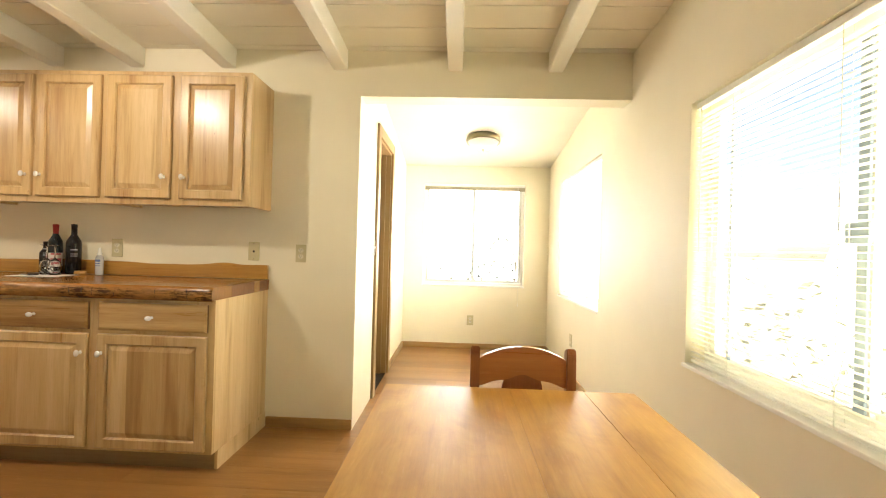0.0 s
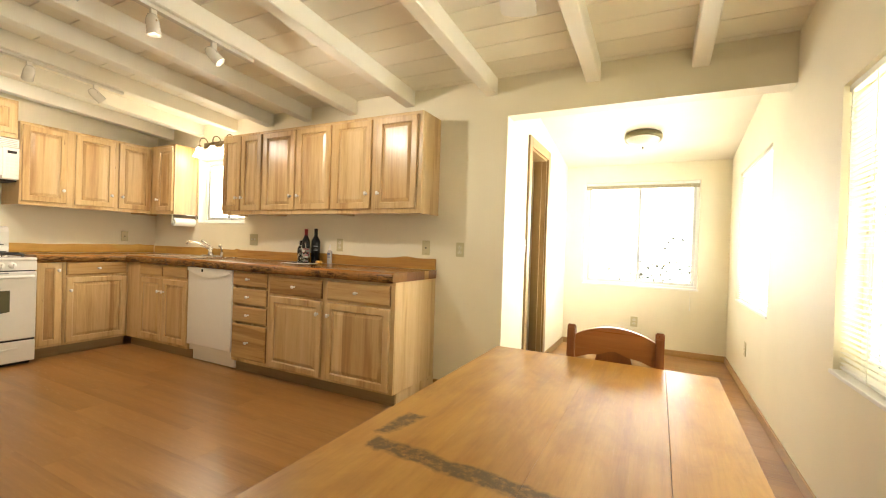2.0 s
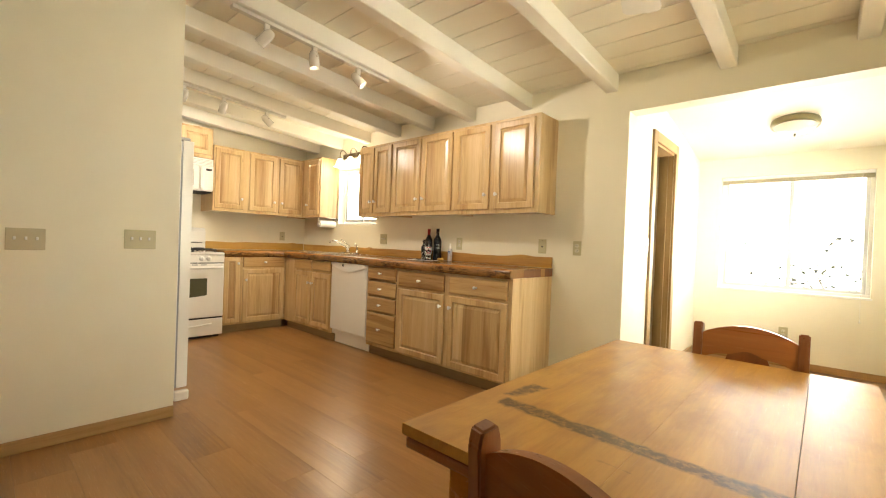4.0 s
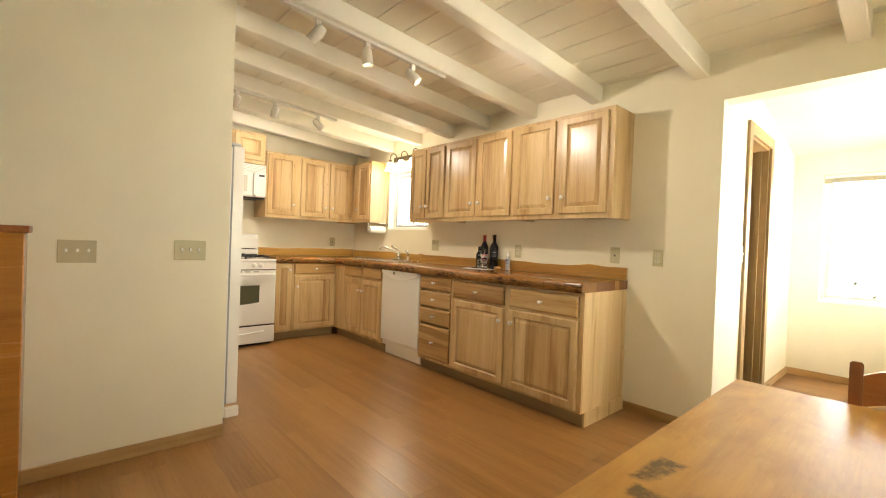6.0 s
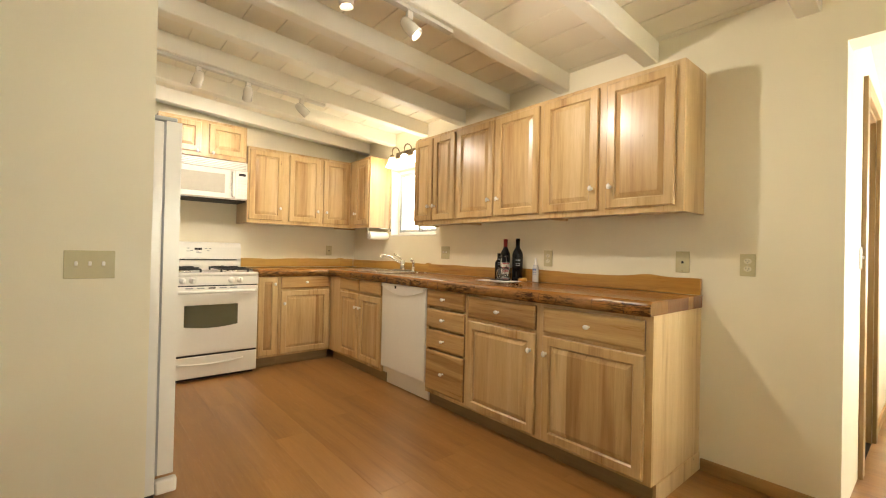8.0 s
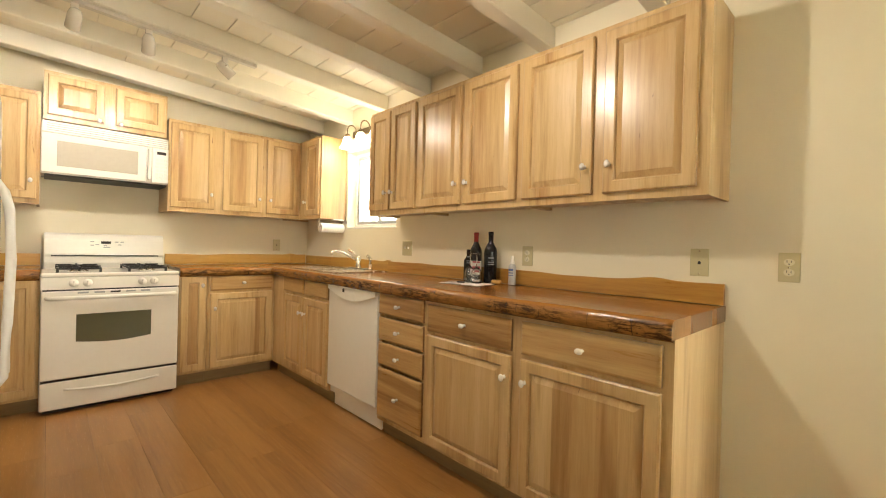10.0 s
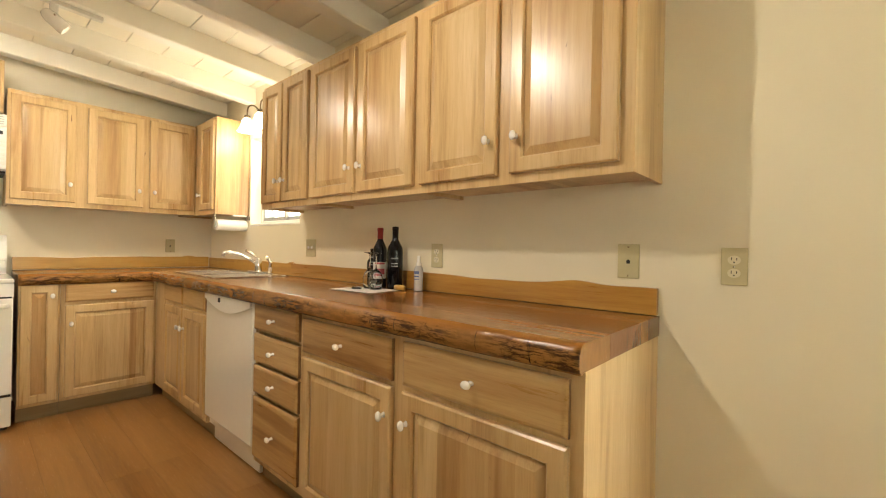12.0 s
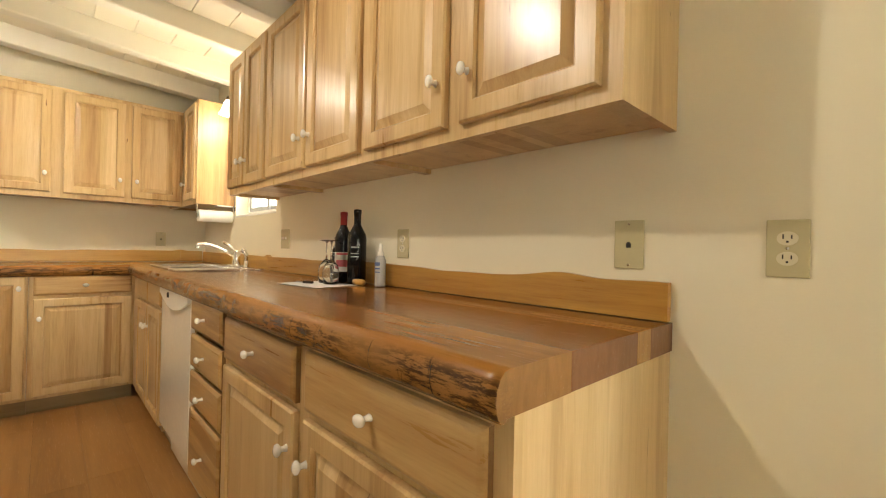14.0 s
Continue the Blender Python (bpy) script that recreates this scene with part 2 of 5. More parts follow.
_l.new(_x.outputs[0], _n["Material Output"].inputs["Surface"])
M_BULB = glow("frosted_shade_glow", (1.0, 0.85, 0.60), 7.5)
M_SPOT = glow("spot_bulb_glow", (1.0, 0.80, 0.52), 14.0)


# ---- mesh helpers ----
def part(name, bm, material, parent=None, label=""):
    bmesh.ops.recalc_face_normals(bm, faces=bm.faces)
    me = bpy.data.meshes.new(name)
    bm.to_mesh(me)
    bm.free()
    me.materials.append(material)
    ob = new(name, me)
    if parent is not None:
        ob.parent = parent
    if label:
        ob["label"] = label
    return ob


def thing(name, m, label, category, group="", kind=""):
    e = new(name)
    e.empty_display_size = 0.1
    e.matrix_world = m
    return tagged(e, label, category, group, kind)


def bx(bm, x0, x1, y0, y1, z0, z1, bev=0.0, seg=2):
    r = bmesh.ops.create_cube(bm, size=1)
    bmesh.ops.scale(bm, vec=(x1 - x0, y1 - y0, z1 - z0), verts=r["verts"])
    bmesh.ops.translate(bm, vec=((x0 + x1) / 2, (y0 + y1) / 2, (z0 + z1) / 2), verts=r["verts"])
    if bev:
        es = list({e for v in r["verts"] for e in v.link_edges})
        bmesh.ops.bevel(bm, geom=es, offset=bev, segments=seg, affect="EDGES", profile=0.5)
    return bm


def box(*a, **k):
    return bx(bmesh.new(), *a, **k)


def lathe(bm, prof, segs=24, m=Matrix()):
    """Turns a profile of (radius, height) round the z axis of m."""
    rings = []
    for r, z in prof:
        if r < 1e-6:
            rings.append([bm.verts.new(m @ Vector((0, 0, z)))])
        else:
            rings.append([bm.verts.new(m @ Vector((r * math.cos(2 * math.pi * i / segs), r * math.sin(2 * math.pi * i / segs), z))) for i in range(segs)])
    for a, b in zip(rings, rings[1:]):
        for i in range(segs):
            j = (i + 1) % segs
            if len(a) == 1 and len(b) == 1:
                continue
            if len(a) == 1:
                f = bm.faces.new((a[0], b[j], b[i]))
            elif len(b) == 1:
                f = bm.faces.new((a[i], a[j], b[0]))
            else:
                f = bm.faces.new((a[i], a[j], b[j], b[i]))
            f.smooth = True
    return bm


def tube(bm, pts, r, segs=10, taper=None):
    """A round bar along a line of points."""
    pts = [Vector(p) for p in pts]
    rings = []
    up = Vector((0, 0, 1))
    for i, p in enumerate(pts):
        d = (pts[min(i + 1, len(pts) - 1)] - pts[max(i - 1, 0)]).normalized()
        a = d.cross(up)
        if a.length < 0.05:
            a = d.cross(Vector((1, 0, 0)))
        a.normalize()
        c = d.cross(a)
        rr = r if taper is None else r * (1 + (taper - 1) * i / (len(pts) - 1))
        rings.append([bm.verts.new(p + rr * (a * math.cos(2 * math.pi * k / segs) + c * math.sin(2 * math.pi * k / segs))) for k in range(segs)])
    for a, b in zip(rings, rings[1:]):
        for k in range(segs):
            f = bm.faces.new((a[k], a[(k + 1) % segs], b[(k + 1) % segs], b[k]))
            f.smooth = True
    bm.faces.new(rings[0])
    bm.faces.new(list(reversed(rings[-1])))
    return bm


def arc(center, r, a0, a1, n, plane="xz"):
    out = []
    for i in range(n + 1):
        a = radians(a0 + (a1 - a0) * i / n)
        c, s = r * math.cos(a), r * math.sin(a)
        x, y, z = center
        out.append((x + c, y, z + s) if plane == "xz" else (x, y + c, z + s) if plane == "yz" else (x + c, y + s, z))
    return out


def prism(bm, outline, y0, y1):
    """An outline in x and z, drawn out from y0 to y1."""
    a = [bm.verts.new((x, y0, z)) for x, z in outline]
    b = [bm.verts.new((x, y1, z)) for x, z in outline]
    bm.faces.new(a)
    bm.faces.new(list(reversed(b)))
    for i in range(len(a)):
        j = (i + 1) % len(a)
        bm.faces.new((a[i], b[i], b[j], a[j]))
    return bm


def rings(bm, x0, x1, z0, z1, steps, closed=True):
    """Nested rectangles facing -y: steps of (inset, y)."""
    loops = []
    for ins, y in steps:
        loops.append([bm.verts.new(p) for p in ((x0 + ins, y, z0 + ins), (x1 - ins, y, z0 + ins), (x1 - ins, y, z1 - ins), (x0 + ins, y, z1 - ins))])
    for a, b in zip(loops, loops[1:]):
        for i in range(4):
            j = (i + 1) % 4
            bm.faces.new((a[i], a[j], b[j], b[i]))
    if closed:
        bm.faces.new(loops[-1])
    return bm


# ---- structure ----
def holed_wall(name, axis, at, thick, u0, u1, z0, z1, holes, material, label):
    """A wall along x ('y' fixed) or along y ('x' fixed) with rectangular openings (u0, u1, z0, z1)."""
    bm = bmesh.new()
    cuts = sorted({u0, u1, *[h[0] for h in holes], *[h[1] for h in holes]})
    for a, b in zip(cuts, cuts[1:]):
        spans, z = [], z0
        for h in sorted((h for h in holes if h[0] <= a and h[1] >= b), key=lambda h: h[2]):
            if h[2] > z:
                spans.append((z, h[2]))
            z = h[3]
        if z < z1:
            spans.append((z, z1))
        for s0, s1 in spans:
            if axis == "y":
                bx(bm, a, b, min(at, at + thick), max(at, at + thick), s0, s1)
            else:
                bx(bm, min(at, at + thick), max(at, at + thick), a, b, s0, s1)
    return tagged(part(name, bm, material), label, "wall", kind="structure")


BIGWIN = (0.485, 1.975, 0.665, 1.845)
ALCWIN = (3.19, 4.46, 0.72, 1.90)
ENDWIN = (-0.335, 0.852, 0.742, 1.935)
KITWIN = (-4.17, -3.40, 1.305, 2.0)
ALCDOOR = (3.29, 3.90, 0.0, 2.025)
TOP = 2.95
holed_wall("wall_north", "y", NORTH, 0.14, WEST - 0.14, -0.555, 0, TOP, [KITWIN], M_WALL, "cream painted kitchen wall with a small window")
holed_wall("wall_header", "y", NORTH, 0.14, -0.555, EAST, 2.105, TOP, [], M_WALL, "cream painted header over the alcove opening")
holed_wall("wall_east", "x", EAST, 0.16, SOUTH, ALC + 0.16, -0.02, TOP, [BIGWIN, ALCWIN], M_WALL, "cream painted wall with two large windows")
holed_wall("wall_alcove_end", "y", ALC, 0.16, -0.70, EAST, -0.02, TOP, [ENDWIN], M_WALL, "cream painted end wall of the alcove")
holed_wall("wall_alcove_side", "x", -0.555, -0.12, NORTH + 0.14, ALC, 0, TOP, [ALCDOOR], M_WALL, "cream painted alcove wall with a doorway")
holed_wall("wall_west", "x", WEST, -0.14, SOUTH, NORTH, 0, TOP, [], M_WALL, "cream painted wall behind the range")
holed_wall("wall_south", "y", SOUTH, -0.14, WEST - 0.14, EAST + 0.16, 0, TOP, [], M_WALL, "cream painted wall behind the dining area")
holed_wall("wall_partition", "x", PART, -0.115, SOUTH, 0.318, 0, TOP, [], M_WALL, "cream painted partition wall beside the refrigerator")
holed_wall("wall_behind_fridge", "y", -0.36, -0.1, WEST, PART - 0.115, 0, TOP, [], M_WALL, "cream painted wall behind the refrigerator")
for nm, x0, x1, y0, y1 in (("wall_closet_a", -1.7, -1.6, NORTH + 0.14, ALC), ("wall_closet_b", -1.6, -0.675, 4.3, 4.4)):
    tagged(part(nm, box(x0, x1, y0, y1, 0, TOP), M_WALL), "cream painted closet wall in shade", "wall", kind="structure")

# ceiling boards in one mesh, laid across the beams, over a backing sheet
bm = bmesh.new()
y = SOUTH
while y < NORTH:
    y1 = min(y + 0.2, NORTH)
    a, b = y + 0.0035, y1 - 0.0035
    vs = [bm.verts.new((x, yy, ceil_z(yy) + dz)) for dz in (0, 0.02) for x, yy in ((WEST, a), (EAST, a), (EAST, b), (WEST, b))]
    for f in ((3, 2, 1, 0), (4, 5, 6, 7), (0, 1, 5, 4), (2, 3, 7, 6), (1, 2, 6, 5), (3, 0, 4, 7)):
        bm.faces.new([vs[i] for i in f])
    y = y1
vs = [bm.verts.new((x, yy, ceil_z(yy) + dz)) for dz in (0.012, 0.08) for x, yy in ((WEST - .1, SOUTH - .1), (EAST + .1, SOUTH - .1), (EAST + .1, NORTH), (WEST - .1, NORTH))]
for f in ((3, 2, 1, 0), (4, 5, 6, 7), (0, 1, 5, 4), (2, 3, 7, 6), (1, 2, 6, 5), (3, 0, 4, 7)):
    bm.faces.new([vs[i] for i in f])
tagged(part("ceiling", bm, M_CEIL), "cream painted tongue and groove board ceiling", "ceiling", kind="structure")

bm = bmesh.new()
vs = [bm.verts.new((x, yy, alc_z(yy) + dz)) for dz in (0, 0.08) for x, yy in ((-1.7, NORTH + .14), (EAST, NORTH + .14), (EAST, ALC), (-1.7, ALC))]
for f in ((3, 2, 1, 0), (4, 5, 6, 7), (0, 1, 5, 4), (2, 3, 7, 6), (1, 2, 6, 5), (3, 0, 4, 7)):
    bm.faces.new([vs[i] for i in f])
tagged(part("ceiling_alcove", bm, M_CEIL), "smooth cream alcove ceiling", "ceiling", kind="structure")


def beam(x, w=0.092, h=0.122):
    bm = bmesh.new()
    c = [(x - w / 2, 0.004), (x + w / 2, 0.004), (x + w / 2, -h + 0.006), (x + w / 2 - 0.006, -h), (x - w / 2 + 0.006, -h), (x - w / 2, -h + 0.006)]
    ra = [bm.verts.new((px, SOUTH, ceil_z(SOUTH) + dz)) for px, dz in c]
    rb = [bm.verts.new((px, NORTH, ceil_z(NORTH) + dz)) for px, dz in c]
    bm.faces.new(ra)
    bm.faces.new(list(reversed(rb)))
    for i in range(len(c)):
        j = (i + 1) % len(c)
        bm.faces.new((ra[i], rb[i], rb[j], ra[j]))
    return tagged(part("ceiling_beam", bm, M_BEAM), "white painted exposed wooden ceiling beam", "beam", "ceiling beams", "structure")


for x in (-4.72, -4.16, -3.60, -3.06, -2.55, -2.01, -1.41, -0.69, 0.037, 0.66):
    beam(x)
bm = bmesh.new()
for ya, yb in ((SOUTH, NORTH),):
    vs = [bm.verts.new((x, yy, ceil_z(yy) - dz)) for dz in (0.05, 0.0) for x, yy in ((WEST, ya), (WEST + 0.012, ya), (WEST + 0.012, yb), (WEST, yb))]
    for f in ((3, 2, 1, 0), (4, 5, 6, 7), (0, 1, 5, 4), (2, 3, 7, 6), (1, 2, 6, 5), (3, 0, 4, 7)):
        bm.faces.new([vs[i] for i in f])
tagged(part("trim_west", bm, M_WALL), "cream painted board under the ceiling", "trim", kind="structure")

# floor: one sheet below the laminate boards (the boards come last)
floor = tagged(part("floor", box(WEST, EAST, SOUTH, ALC, -0.06, -0.009), M_DARK), "orange-brown oak laminate floor", "floor", kind="structure")


def baseboard(name, x0, x1, y0, y1, h=0.065, material=M_TRIM):
    tagged(part(name, box(x0, x1, y0, y1, 0, h, bev=0.004), material), "knotty pine baseboard", "baseboard", kind="structure")


M_TRIMY = wood("knotty_pine_lengthwise", (0.50, 0.33, 0.14), (0.43, 0.26, 0.10), (0.30, 0.17, 0.06), "Y", 0.0, 0.45, 0.3, 3.2)
baseboard("baseboard_north", -1.105, -0.555, NORTH - 0.014, NORTH)
baseboard("baseboard_alcove_end", -0.541, EAST - 0.014, ALC - 0.014, ALC)
baseboard("baseboard_east", EAST - 0.014, EAST, SOUTH, ALC, material=M_TRIMY)
baseboard("baseboard_alcove_side", -0.555, -0.541, 3.98, ALC, material=M_TRIMY)
baseboard("baseboard_partition", PART, PART + 0.014, SOUTH, 0.318, material=M_TRIMY)

# ---- kitchen cabinets ----
def knob(parent, x, y, z, wide=False):
    """A small oval knob on a stem, upright on doors and lying on drawers."""
    bm = lathe(bmesh.new(), [(0.0, 0.0), (0.0075, 0.0), (0.0065, 0.003), (0.0052, 0.008), (0.0055, 0.014), (0.0085, 0.017), (0.0118, 0.021), (0.0124, 0.024), (0.0105, 0.029), (0.006, 0.032), (0.0, 0.033)], 16,
               Matrix.Translation((x, y, z)) @ Matrix.Rotation(radians(90), 4, "X") @ Matrix.Diagonal((1.38, 1, 1, 1) if wide else (1, 1.38, 1, 1)))
    return part("knob", bm, M_KNOB, parent, "white porcelain knob")


def door(parent, x0, x1, z0, z1, knob_at=None, knob_z=None):
    """A raised-panel door whose back lies on y = 0."""
    fr = 0.053
    bm = bmesh.new()
    rings(bm, x0, x1, z0, z1, [(0.0, 0.0), (0.0, -0.015), (0.005, -0.020), (fr - 0.006, -0.020), (fr, -0.013), (fr, 0.0)], closed=False)
    d = part("door", bm, M_CAB, parent, "raised-panel natural wood door")
    bm = bmesh.new()
    rings(bm, x0 + fr - 0.001, x1 - fr + 0.001, z0 + fr - 0.001, z1 - fr + 0.001, [(0.0, -0.008), (0.005, -0.0085), (0.027, -0.0175), (0.029, -0.0185)])
    part("panel", bm, M_PANEL, d, "raised centre panel of glued strips")
    if knob_at is not None:
        knob(d, knob_at, -0.02, knob_z)
    return d


def drawer(parent, x0, x1, z0, z1, k=True):
    bm = bmesh.new()
    rings(bm, x0, x1, z0, z1, [(0.0, 0.0), (0.0, -0.012), (0.004, -0.016), (0.010, -0.019), (0.014, -0.020)])
    d = part("drawer_front", bm, M_CABX, parent, "flat wooden drawer front")
    if k:
        knob(d, (x0 + x1) / 2, -0.02, (z0 + z1) / 2, True)
    return d


def cabinet(m, w, depth, z0, z1, label, opens, group, kick=False, sill=0.03, stiles=()):
    """Carcass with a face frame; opens are the clear openings (x0, x1, z0, z1) behind fronts."""
    t = thing("base_cabinet" if kick else "wall_cabinet", m, label, "cabinet", group)
    bm = bmesh.new()
    lift = 0.0 if kick else 0.016
    bx(bm, 0, w, 0.02, depth, z0 + lift, z1)
    if lift:
        for a in (0.0, w - 0.016):
            bx(bm, a, a + 0.016, 0.02, depth, z0, z0 + lift)
    part("body", bm, M_PANEL, t)
    bm = bmesh.new()
    cuts = sorted({0.0, w, *[o[0] for o in opens], *[o[1] for o in opens]})
    for a, b in zip(cuts, cuts[1:]):
        z = z0
        for o in sorted((o for o in opens if o[0] <= a + 1e-6 and o[1] >= b - 1e-6), key=lambda o: o[2]):
            if o[2] > z:
                bx(bm, a, b, 0.0, 0.02, z, o[2])
            z = o[3]
        if z < z1:
            bx(bm, a, b, 0.0, 0.02, z, z1)
    part("face_frame", bm, M_CAB, t)
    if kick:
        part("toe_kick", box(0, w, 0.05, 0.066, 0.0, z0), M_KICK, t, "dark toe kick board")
    return t


BASE_Y, UP_Y = 2.075, 2.372
BZ0, BZ1 = 0.095, 0.866
UZ0, UZ1 = 1.365, 2.128
BD, UD = NORTH - BASE_Y - 0.003, NORTH - UP_Y - 0.003


def at_north(x, y):
    return pose(x, y, 0)


def at_west(x, y):
    return pose(x, y, 0, 0, 0, 90)


BASE_LABEL = "natural hickory base cabinet with white knobs under the slab counter"
UP_LABEL = "natural hickory wall cabinet with raised-panel doors and white knobs"
GB, GU = "base cabinets", "wall cabinets"

# sink base
x0 = -4.408
c = cabinet(at_north(x0, BASE_Y), 1.023, BD, BZ0, BZ1, "natural hickory sink base cabinet with two doors", [(0.26, 0.62, 0.15, 0.70), (0.645, 1.0, 0.15, 0.70), (0.26, 0.62, 0.755, 0.85), (0.645, 1.0, 0.755, 0.85)], GB, True)
drawer(c, 0.25, 0.625, 0.745, 0.862, False)
drawer(c, 0.64, 1.012, 0.745, 0.862, False)
door(c, 0.25, 0.625, 0.125, 0.722, 0.595, 0.60)
door(c, 0.64, 1.012, 0.125, 0.722, 0.67, 0.60)
# four-drawer stack
c = cabinet(at_north(-2.765, BASE_Y), 0.433, BD, BZ0, BZ1, "natural hickory four-drawer base cabinet with white knobs", [(0.03, 0.40, 0.14, 0.84)], GB, True)
for za, zb in ((0.735, 0.858), (0.583, 0.716), (0.432, 0.566), (0.125, 0.415)):
    drawer(c, 0.012, 0.42, za, zb)
# double base
c = cabinet(at_north(-2.332, BASE_Y), 1.218, BD, BZ0, BZ1, "natural hickory double base cabinet with two drawers and two doors", [(0.03, 0.56, 0.15, 0.68), (0.635, 1.17, 0.15, 0.68), (0.03, 0.56, 0.73, 0.84), (0.635, 1.17, 0.73, 0.84)], GB, True)
drawer(c, 0.022, 0.572, 0.702, 0.842)
drawer(c, 0.625, 1.184, 0.702, 0.842)
door(c, 0.022, 0.572, 0.112, 0.682, 0.545, 0.588)
door(c, 0.625, 1.184, 0.112, 0.682, 0.652, 0.588)
part("end_panel", box(1.206, 1.2215, 0.048, BD, 0.0, BZ0 - 0.001), M_PANEL, c)
# west run
WF = -4.410
c = cabinet(at_west(WF, 1.345), 0.195, 0.58, BZ0, BZ1, "narrow natural hickory base cabinet beside the range", [(0.03, 0.17, 0.14, 0.83)], GB, True)
door(c, 0.008, 0.183, 0.115, 0.862, 0.155, 0.79)
c = cabinet(at_west(WF, 1.542), 0.533, 0.58, BZ0, BZ1, "natural hickory corner base cabinet with one drawer and door", [(0.04, 0.5, 0.15, 0.68), (0.04, 0.5, 0.76, 0.84)], GB, True)
drawer(c, 0.022, 0.515, 0.742, 0.862)
door(c, 0.022, 0.515, 0.115, 0.720, 0.05, 0.60)
c = cabinet(at_west(WF, -0.35), 0.915, 0.58, BZ0, BZ1, "natural hickory base cabinet between the refrigerator and range", [(0.04, 0.46, 0.15, 0.68), (0.48, 0.88, 0.15, 0.68)], GB, True)
door(c, 0.02, 0.45, 0.115, 0.862, 0.41, 0.6)
door(c, 0.47, 0.90, 0.115, 0.862, 0.50, 0.6)

# wall cabinets
def upper(m, w, pairs, z0=UZ0, z1=UZ1, depth=UD, label=UP_LABEL, knob_z=None, group=GU):
    c = cabinet(m, w, depth, z0, z1, label, [(a + 0.02, b - 0.02, z0 + 0.05, z1 - 0.05) for a, b, k in pairs], group)
    for a, b, k in pairs:
        kx = None if k == 0 else (a + 0.03 if k < 0 else b - 0.03)
        door(c, a, b, z0 + 0.034, z1 - 0.026, kx, (knob_z or z0 + 0.155))
    return c


upper(at_north(-3.36, UP_Y), 0.56, [(0.015, 0.262, 1), (0.276, 0.545, -1)])
upper(at_north(-2.80, UP_Y), 0.835, [(0.015, 0.408, 1), (0.437, 0.815, -1)])
upper(at_north(-1.965, UP_Y), 0.855, [(0.018, 0.396, 1), (0.450, 0.815, -1)])
upper(at_north(WEST + 0.003, 2.395), -4.195 - WEST - 0.003, [(0.500, 0.778, -1)], UZ0 + 0.012, UZ1, NORTH - 2.398, label="natural hickory corner wall cabinet with one narrow door")
upper(at_west(-4.62, 1.292), 1.10, [(0.015, 0.338, 1), (0.402, 0.734, 1), (0.773, 1.085, -1)], UZ0 + 0.012, UZ1 - 0.01, depth=0.37, label="natural hickory three-door wall cabinet beside the microwave")
upper(at_west(-4.62, -0.35), 0.90, [(0.02, 0.44, 1), (0.47, 0.885, 1)], depth=0.37)
upper(at_west(-4.62, 0.562), 0.715, [(0.02, 0.325, 1), (0.39, 0.70, -1)], 1.952, 2.285, 0.37, "short natural hickory cabinet above the microwave", 1.99)

# ---- slab counters with a live front edge ----
def sap_material():
    """Front board: paler sapwood with bark scars and upright checks along its edge."""
    m = wood("live_edge_sapwood", (0.41, 0.188, 0.040), (0.33, 0.138, 0.027), (0.24, 0.088, 0.016), "X", 0.0, 0.24, 0.3, coat=0.2, spec=0.35, shift=0.0)
    n, l = m.node_tree.nodes, m.node_tree.links
    b = n["Principled BSDF"]
    src = b.inputs["Base Color"].links[0].from_socket
    tc = n.new("ShaderNodeTexCoord")
    sep = n.new("ShaderNodeSeparateXYZ")
    l.new(tc.outputs["Object"], sep.inputs[0])

    def stretched(scale, detail, rough):
        mp = n.new("ShaderNodeMapping")
        mp.inputs["Scale"].default_value = scale
        l.new(tc.outputs["Object"], mp.inputs["Vector"])
        return noise_tex(n, l, mp.outputs[0], 1.0, detail, rough)

    low = ramp(n, l, sep.outputs["Z"], [(0.912, (1, 1, 1)), (0.926, (0, 0, 0))])
    near = ramp(n, l, sep.outputs["Y"], [(0.032, (1, 1, 1)), (0.040, (0, 0, 0))])
    front = mixc(n, l, (0, 0, 0), near, low)
    scar = ramp(n, l, stretched((16, 40, 95), 7, 0.8), [(0.46, (0, 0, 0)), (0.54, (0.95, 0.95, 0.95))])
    where = ramp(n, l, stretched((3.2, 1, 1), 2, 0.5), [(0.40, (0.30, 0.30, 0.30)), (0.53, (1, 1, 1))])
    check = ramp(n, l, stretched((55, 6, 5), 3, 0.6), [(0.645, (0, 0, 0)), (0.665, (1, 1, 1))])
    tan = mixc(n, l, src, (0.30, 0.145, 0.040), 0.7)
    col = mixc(n, l, src, tan, front)
    mask = mixc(n, l, (0, 0, 0), mixc(n, l, (0, 0, 0), scar, where), front)
    col = mixc(n, l, col, (0.050, 0.020, 0.007), mask)
    col = mixc(n, l, col, (0.012, 0.006, 0.003), mixc(n, l, (0, 0, 0), check, front))
    l.new(col, b.inputs["Base Color"])
    return m


M_SAP = sap_material()
M_HEART = wood("slab_heartwood", (0.27, 0.096, 0.017), (0.18, 0.058, 0.010), (0.095, 0.028, 0.006), "X", 0.0, 0.18, 0.5, coat=0.25, spec=0.35, shift=5.0)
M_PALE = wood("slab_pale_strip", (0.50, 0.25, 0.062), (0.42, 0.19, 0.044), (0.28, 0.105, 0.022), "X", 0.0, 0.24, 0.3, coat=0.4, shift=5.0, spec=0.35)
end_grain(M_SAP, (0.26, 0.132, 0.044), 0.85)
end_grain(M_HEART, (0.215, 0.10, 0.046), 0.85)
end_grain(M_PALE, (0.40, 0.215, 0.075), 0.8)
CZ0, CZ1 = 0.867, 0.932
CF = 2.028


